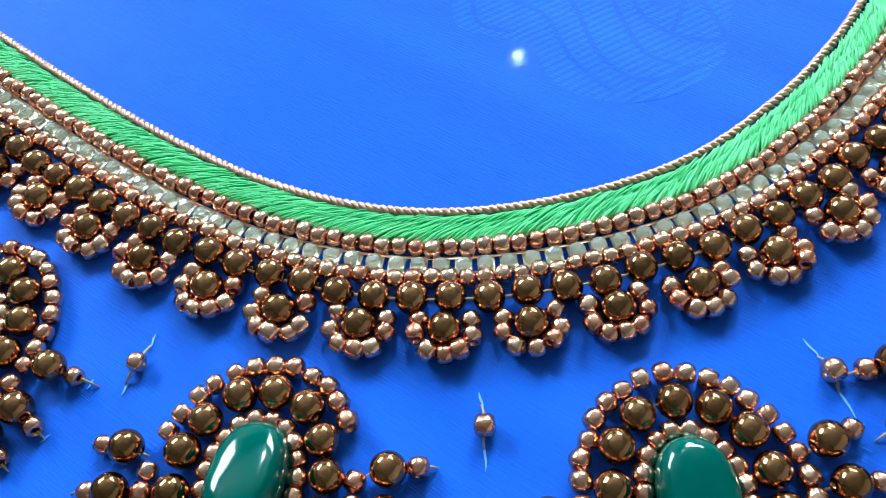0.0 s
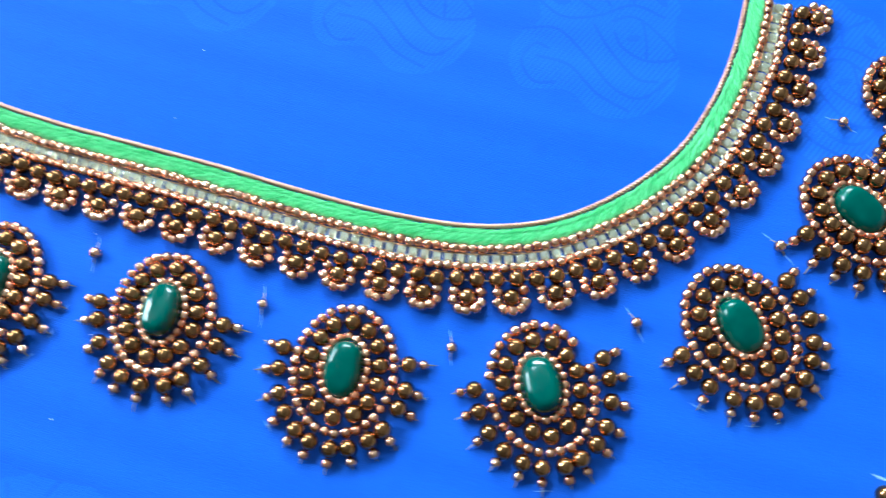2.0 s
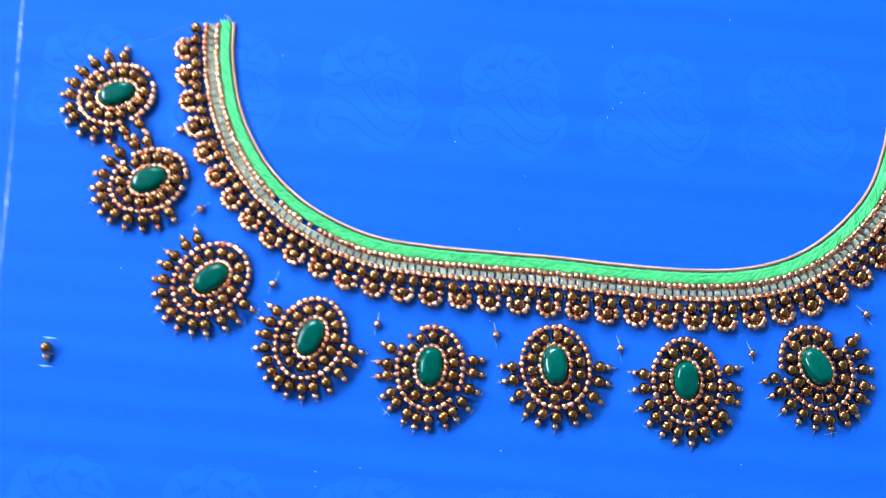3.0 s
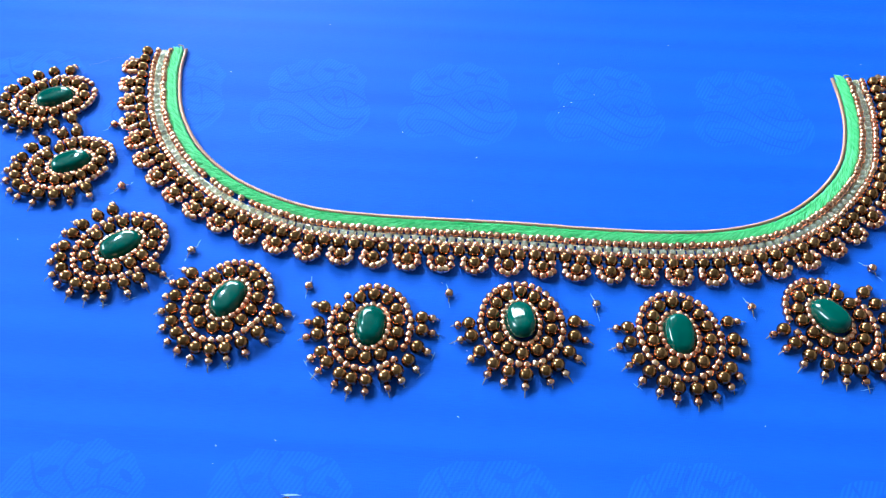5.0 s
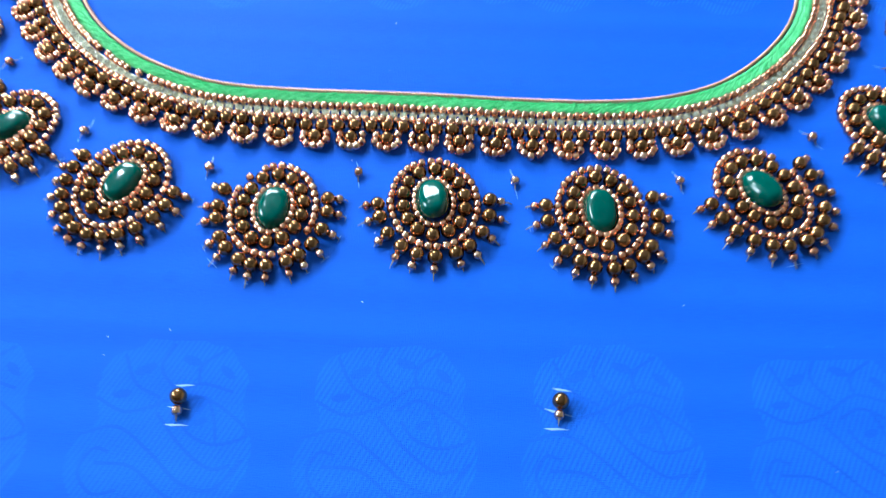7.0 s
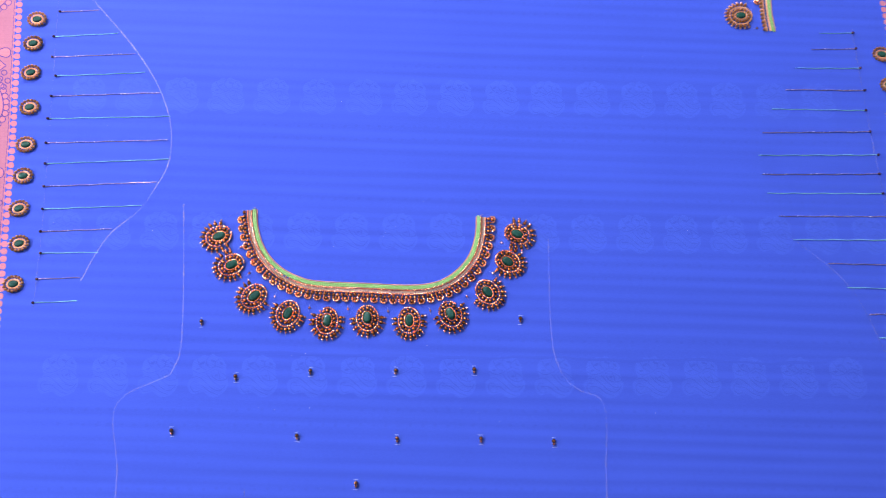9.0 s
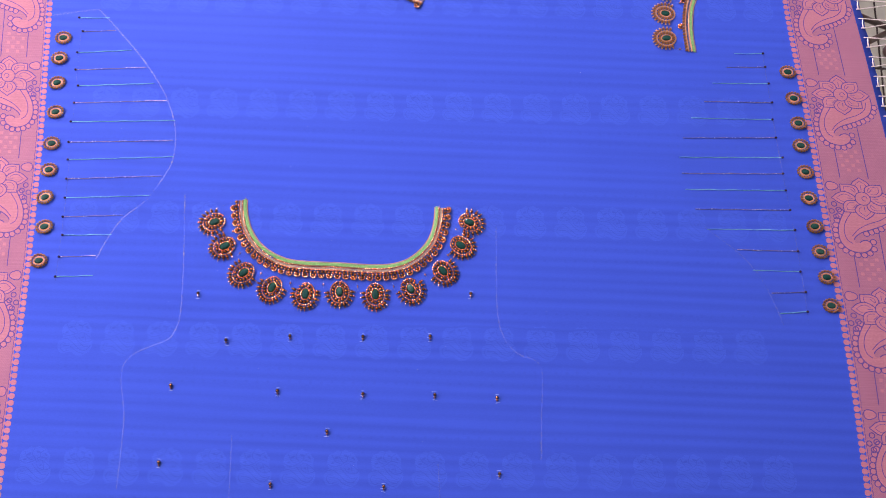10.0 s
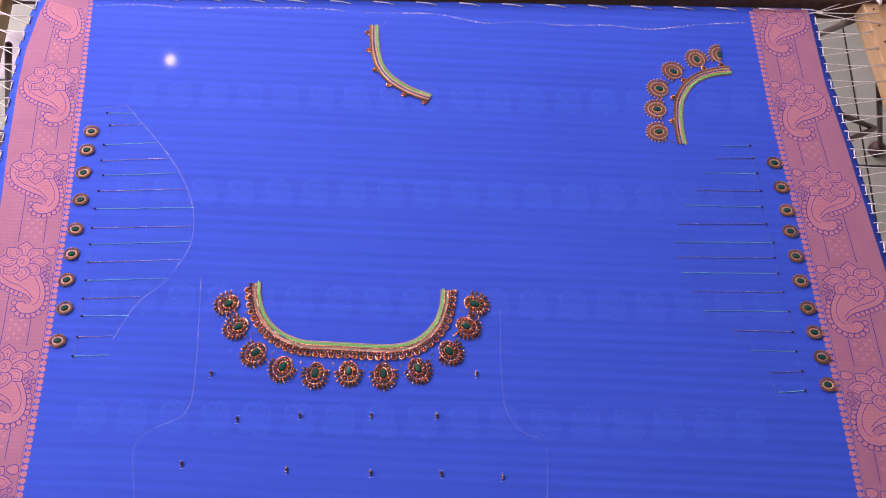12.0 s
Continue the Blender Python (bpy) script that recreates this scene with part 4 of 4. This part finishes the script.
neck_piece([(3, 503), (4.5, 480), (8, 458), (15, 437), (28, 420), (46, 407), (64, 398.5), (83, 392.5)], -1, (0.09, 0.27, 0.46, 0.63, 0.78, 0.96), "short unfinished beaded neckline piece with few bead scallops")
neck_piece([(430, 330), (427.5, 352), (427.5, 375), (431, 397), (441, 416), (456, 430), (476, 438.5), (500, 443)], 1, (0.22, 0.43, 0.6, 0.78, 0.93), "unfinished beaded neckline piece beside small medallions")


def small_medallion(x, y, axis, half=False):
    top = tagged(empty("beaded_medallion", pose(x * MM, y * MM, 0, 0, 0, axis - 90) @ Matrix.Diagonal((0.91, 0.91, 0.91, 1))), "half-finished medallion with green stone and bronze beads" if half else "oval medallion with green stone, bronze and copper beads on blue silk",
                 "beaded medallion", "medallions round the unfinished neckline")

    def keep(p):
        wx = x * MM + p[0] * math.cos(radians(axis - 90)) - p[1] * math.sin(radians(axis - 90))
        return not half or wx < (x + 2) * MM

    if half:
        v, f = stone_shape(7.7 * MM, 11.9 * MM, 4.2 * MM, 24)
        cs, sn = math.cos(radians(90 - axis)), math.sin(radians(90 - axis))
        cut = 2.2 * MM
        for p in v:
            over = p[0] * cs + p[1] * sn - cut
            if over > 0:
                p[0] -= over * cs
                p[1] -= over * sn
        place("green_stone", to_mesh("half_stone", v, f), M_STONE, top)
    else:
        place("green_stone", STONE, None, top)
    for a, b, n, shape, z, _, name in ((4.9, 7.05, 19, SMALL_SEED, 1.1, 0, "seed_bead"), (8.0, 10.0, 14, SMALL_BALL, 1.9, 0, "bronze_bead"), (11.2, 13.3, 34, SMALL_SEED, 1.1, 0, "seed_bead")):
        row_of(name, shape, [p for p in oval(a * MM, b * MM, n) if keep(p)], z * MM, top)
    pts, tips = [], []
    for k in range(15):
        u = radians(65 + 230 * k / 14)
        bx, by = 14.3 * MM * math.sin(u), 16.4 * MM * math.cos(u)
        if keep((bx, by)):
            o = math.atan2(by, bx)
            pts.append((bx, by, o))
            tips.append((bx + 2.7 * MM * math.cos(o), by + 2.7 * MM * math.sin(o), o))
    row_of("bronze_bead", SMALL_BALL, pts, 1.9 * MM, top)
    row_of("seed_bead", SMALL_SEED, tips, 1.1 * MM, top)
    return top


for x, y, a, half in ((392.2, 346.5, 5, 0), (391.9, 381.8, -10, 0), (397, 414.7, -20, 0), (418.5, 444.3, -40, 0), (452.5, 465.6, -62, 0), (485.5, 475.0, -75, 1)):
    small_medallion(x, y, a, bool(half))
for x, y, a in ((409, 332, 80), (409, 365, 80), (411, 398, 60), (432, 430, 40), (465, 452, 20)):
    lone_seed(x, y, a)


# ---- sleeve motifs and stitched lines ----
SLEEVE_STONE = to_mesh("sleeve_stone", *stone_shape(6.6 * MM, 9.6 * MM, 3.2 * MM, 24))
SLEEVE_STONE.materials.append(M_STONE)


def sleeve_motif(x, y, axis):
    top = tagged(empty("sleeve_motif", pose(x * MM, y * MM, 0, 0, 0, axis - 90)), "small green stone motif ringed with bronze beads beside border", "beaded motif", "motifs along the borders")
    place("green_stone", SLEEVE_STONE, None, top)
    row_of("seed_bead", SMALL_SEED, oval(4.5 * MM, 6.0 * MM, 16), 1.0 * MM, top)
    row_of("bronze_bead", MOTIF_BALL, oval(7.5 * MM, 9.2 * MM, 15), 1.6 * MM, top)


for x, y in ((-370.7, 312.6), (-371.2, 284.3), (-368.9, 250.8), (-364.7, 211.7), (-362.9, 170.3), (-360.9, 136.3), (-360.1, 101.5), (-354.8, 64.9), (-354.7, 23.4)):
    sleeve_motif(x, y, 12 + rng.uniform(-8, 8))
for x, y in ((544.3, 306), (549.3, 270.1), (552.8, 236.7), (553.7, 207.1), (556.8, 172.8), (558.5, 139.2), (563.1, 103.6), (567.2, 72.5), (572.5, 41.5), (575.2, 7.5)):
    sleeve_motif(x, y, 172 + rng.uniform(-8, 8))


def stitched_line(x0, y0, x1, y1, green):
    r = random.Random(int(x0 * 7 + y0 * 3))
    n = max(8, int(abs(x1 - x0) / 1.6))
    pts = [((x0 + (x1 - x0) * k / n) * MM, (y0 + (y1 - y0) * k / n + 0.22 * math.sin(k * 0.35 + r.uniform(0, 0.6))) * MM) for k in range(n + 1)]
    top = tagged(empty("stitched_line"), "thin line of teal green thread ending in a bead" if green else "thin line of glinting copper zari thread ending in bead", "stitched line", "stitched lines on the sleeves")
    place("thread", to_mesh("thread", *twisted(np.array(pts), 0.42 * MM, 3.2 * MM, 0.4 * MM)), M_TEAL if green else M_TEAL2, top)
    if not green:
        # small silver bits set on the thread stand for its glints
        bits = []
        for k in range(2, n):
            if r.random() < 0.22:
                turn = Euler((r.uniform(-.8, .8), r.uniform(-.8, .8), r.uniform(0, 3)), "XYZ").to_matrix().to_4x4()
                bits.append(moved(revolve([(0, -0.4 * MM), (0.6 * MM, 0), (0, 0.4 * MM)], 6), Matrix.Translation((pts[k][0], pts[k][1], 1.1 * MM)) @ turn))
        place("zari_glints", to_mesh("zari_glints", *merged(bits), smooth=False), M_GLINT, top, label="silver bits added as glints along the zari thread")
    place("end_bead", END_BEAD, None, top, Matrix.Translation((x0 * MM, y0 * MM, 1.35 * MM)))
    return top


END_BEAD = to_mesh("end_bead", *ball(1.45 * MM, 10, 6))
END_BEAD.materials.append(M_DARKBEAD)
SLEEVE_L = [(-355, 341.7, -317, 343.4), (-347.6, 322.7, -306.3, 326.3), (-350.3, 293.2, -282.8, 299.7), (-348.8, 269.5, -261.6, 276.8), (-342.4, 248, -249.3, 255.5), (-343.9, 224.9, -230.9, 233.2),
            (-344.1, 199.8, -217.4, 207), (-342.5, 172.9, -217, 180.7), (-340.2, 150.3, -213.8, 159.7), (-338.2, 125.8, -224.3, 134.6), (-336.2, 101.8, -236.5, 109)]
SLEEVE_L2 = [(-335, 78.1, -263.9, 83.3), (-331.9, 55.6, -274.9, 58.7), (-332, 29.1, -289.4, 32.3), (-332.6, 5.2, -289.6, 8.4)]
SLEEVE_R = [(514.3, 330.5, 478.4, 328.9), (516.2, 311.7, 467.6, 309.5), (519.2, 289, 448.4, 286.7), (521.7, 263.3, 436.7, 261.2), (520.8, 240.3, 420.2, 238.3), (523.4, 216.2, 408.8, 211.2),
            (530, 190.4, 403.4, 185.7), (529.1, 169.3, 405.6, 164.7), (531, 147.9, 409.2, 144.2), (534.6, 123.1, 420.3, 119.8), (538.7, 98.1, 433.9, 95.1)]
SLEEVE_R2 = [(540.5, 72, 468.1, 71.1), (541.7, 47, 485.8, 46.8), (546.2, 22.7, 506.3, 19.6), (546.7, -0.7, 514.5, -4.1)]
for lines in (SLEEVE_L + SLEEVE_L2, SLEEVE_R + SLEEVE_R2):
    for k, row in enumerate(lines):
        stitched_line(*row, k % 2 == 0)


# ---- chalk marks ----
def chalk_line(points, width=1.5, mat=M_CHALK, z=0.13):
    line = smooth_line(np.array(points, float) * MM, 0.004)
    tagged(place("chalk_line", to_mesh("chalk_line", *strip(line, width * MM, z * MM)), mat), "faint white tailor's chalk line on the blue silk", "chalk line", "chalk lines")


chalk_line([(-404, 518), (-340, 523), (-275, 520), (-200, 524), (-89, 528), (-20, 524), (73, 527), (120, 520), (155, 514), (210, 519), (268, 516), (330, 519), (390, 515), (460, 526), (529, 533)], 1.8, M_CHALK_BOLD)
chalk_line([(-331.0, 355.0), (-283.9, 306.5), (-255.9, 273.7), (-231.6, 237.3), (-216, 197.4), (-213.6, 158.1), (-223.7, 130.8), (-239.2, 103.7), (-263.4, 80.4), (-276.8, 57.9), (-288.7, 28.8)], mat=M_CHALK_MID)
chalk_line([(-478, 318), (-420, 336), (-370, 348), (-330, 355)], 2.2, z=0.45)
chalk_line([(429.9, 98.7), (469.2, 67.5), (491, 43.5), (505.2, 16.1), (518.4, -17.5)], 0.8)
chalk_line([(-194, 112), (-186.3, 33), (-182.4, -35), (-190, -61)], mat=M_CHALK_MID)
chalk_line([(-190, -61), (-239, -92), (-231, -155), (-229, -230)])
chalk_line([(180.6, 88), (183.8, -7.4), (192.2, -44), (208.9, -63.2), (235.2, -77.2), (236.7, -135), (237, -180)])
chalk_line([(-108.9, -166.9), (-105.3, -235)], 1.1)
chalk_line([(122.2, -188), (127, -235)], 1.1)
chalk_line([(-352, 345), (-342, 200), (-335, 90), (-332, 0)], 0.9)
chalk_line([(514, 335), (526, 200), (540, 80), (548, -20)], 0.9)
chalk_line([(-150, 98), (-135, 106), (-119, 109)], 0.9)



def loose_thread(points):
    line = smooth_line(np.array(points, float) * MM, 0.0012)
    tagged(place("loose_thread", to_mesh("loose_thread", *tube(line, 0.24 * MM, 5)), M_THREAD), "short loose tan thread end beside the beaded neckline", "thread", "loose thread ends")


loose_thread([(9, 502, 0.8), (10, 506, 1.5), (13, 511, 0.6)])
loose_thread([(-119, 107.5, 0.8), (-120, 110, 1.0), (-122, 111, 0.4)])
loose_thread([(110, 107.5, 0.8), (111, 110, 1.0), (113, 111, 0.4)])

# specks of white lint on the silk
dust = random.Random(23)
specks = []
for k in range(64):
    v, f = revolve([(0, 0), (0.16 * MM, 0.04 * MM), (0.1 * MM, 0.12 * MM), (0, 0.14 * MM)], 5)
    spread = 1 if k < 30 else 2.4
    specks.append(moved((v, f), Matrix.Translation((dust.uniform(-140, 140) * spread * MM, dust.uniform(-110, 130) * spread * MM, 0.05 * MM)) @ Matrix.Rotation(dust.uniform(0, 3), 4, "Z") @ Matrix.Diagonal((dust.uniform(0.6, 2.2), dust.uniform(0.5, 0.9), 1, 1))))
tagged(place("lint", to_mesh("lint", *merged(specks)), M_STRING), "tiny white specks of lint scattered on silk", "lint", kind="stuff")

# ---- floor tiles ----
TILE = to_mesh("floor_tile", *cuboid(0.003, 0.597, 0.003, 0.597, -0.012, 0, 0.0015), smooth=False)
TILE.materials.append(M_TILE)
ground = bpy.data.objects["floor"]
for i in range(-4, 5):
    for j in range(-4, 5):
        place("floor_tile", TILE, None, ground, pose(i * 0.6 - 0.10, j * 0.6 + 0.12, FLOOR))
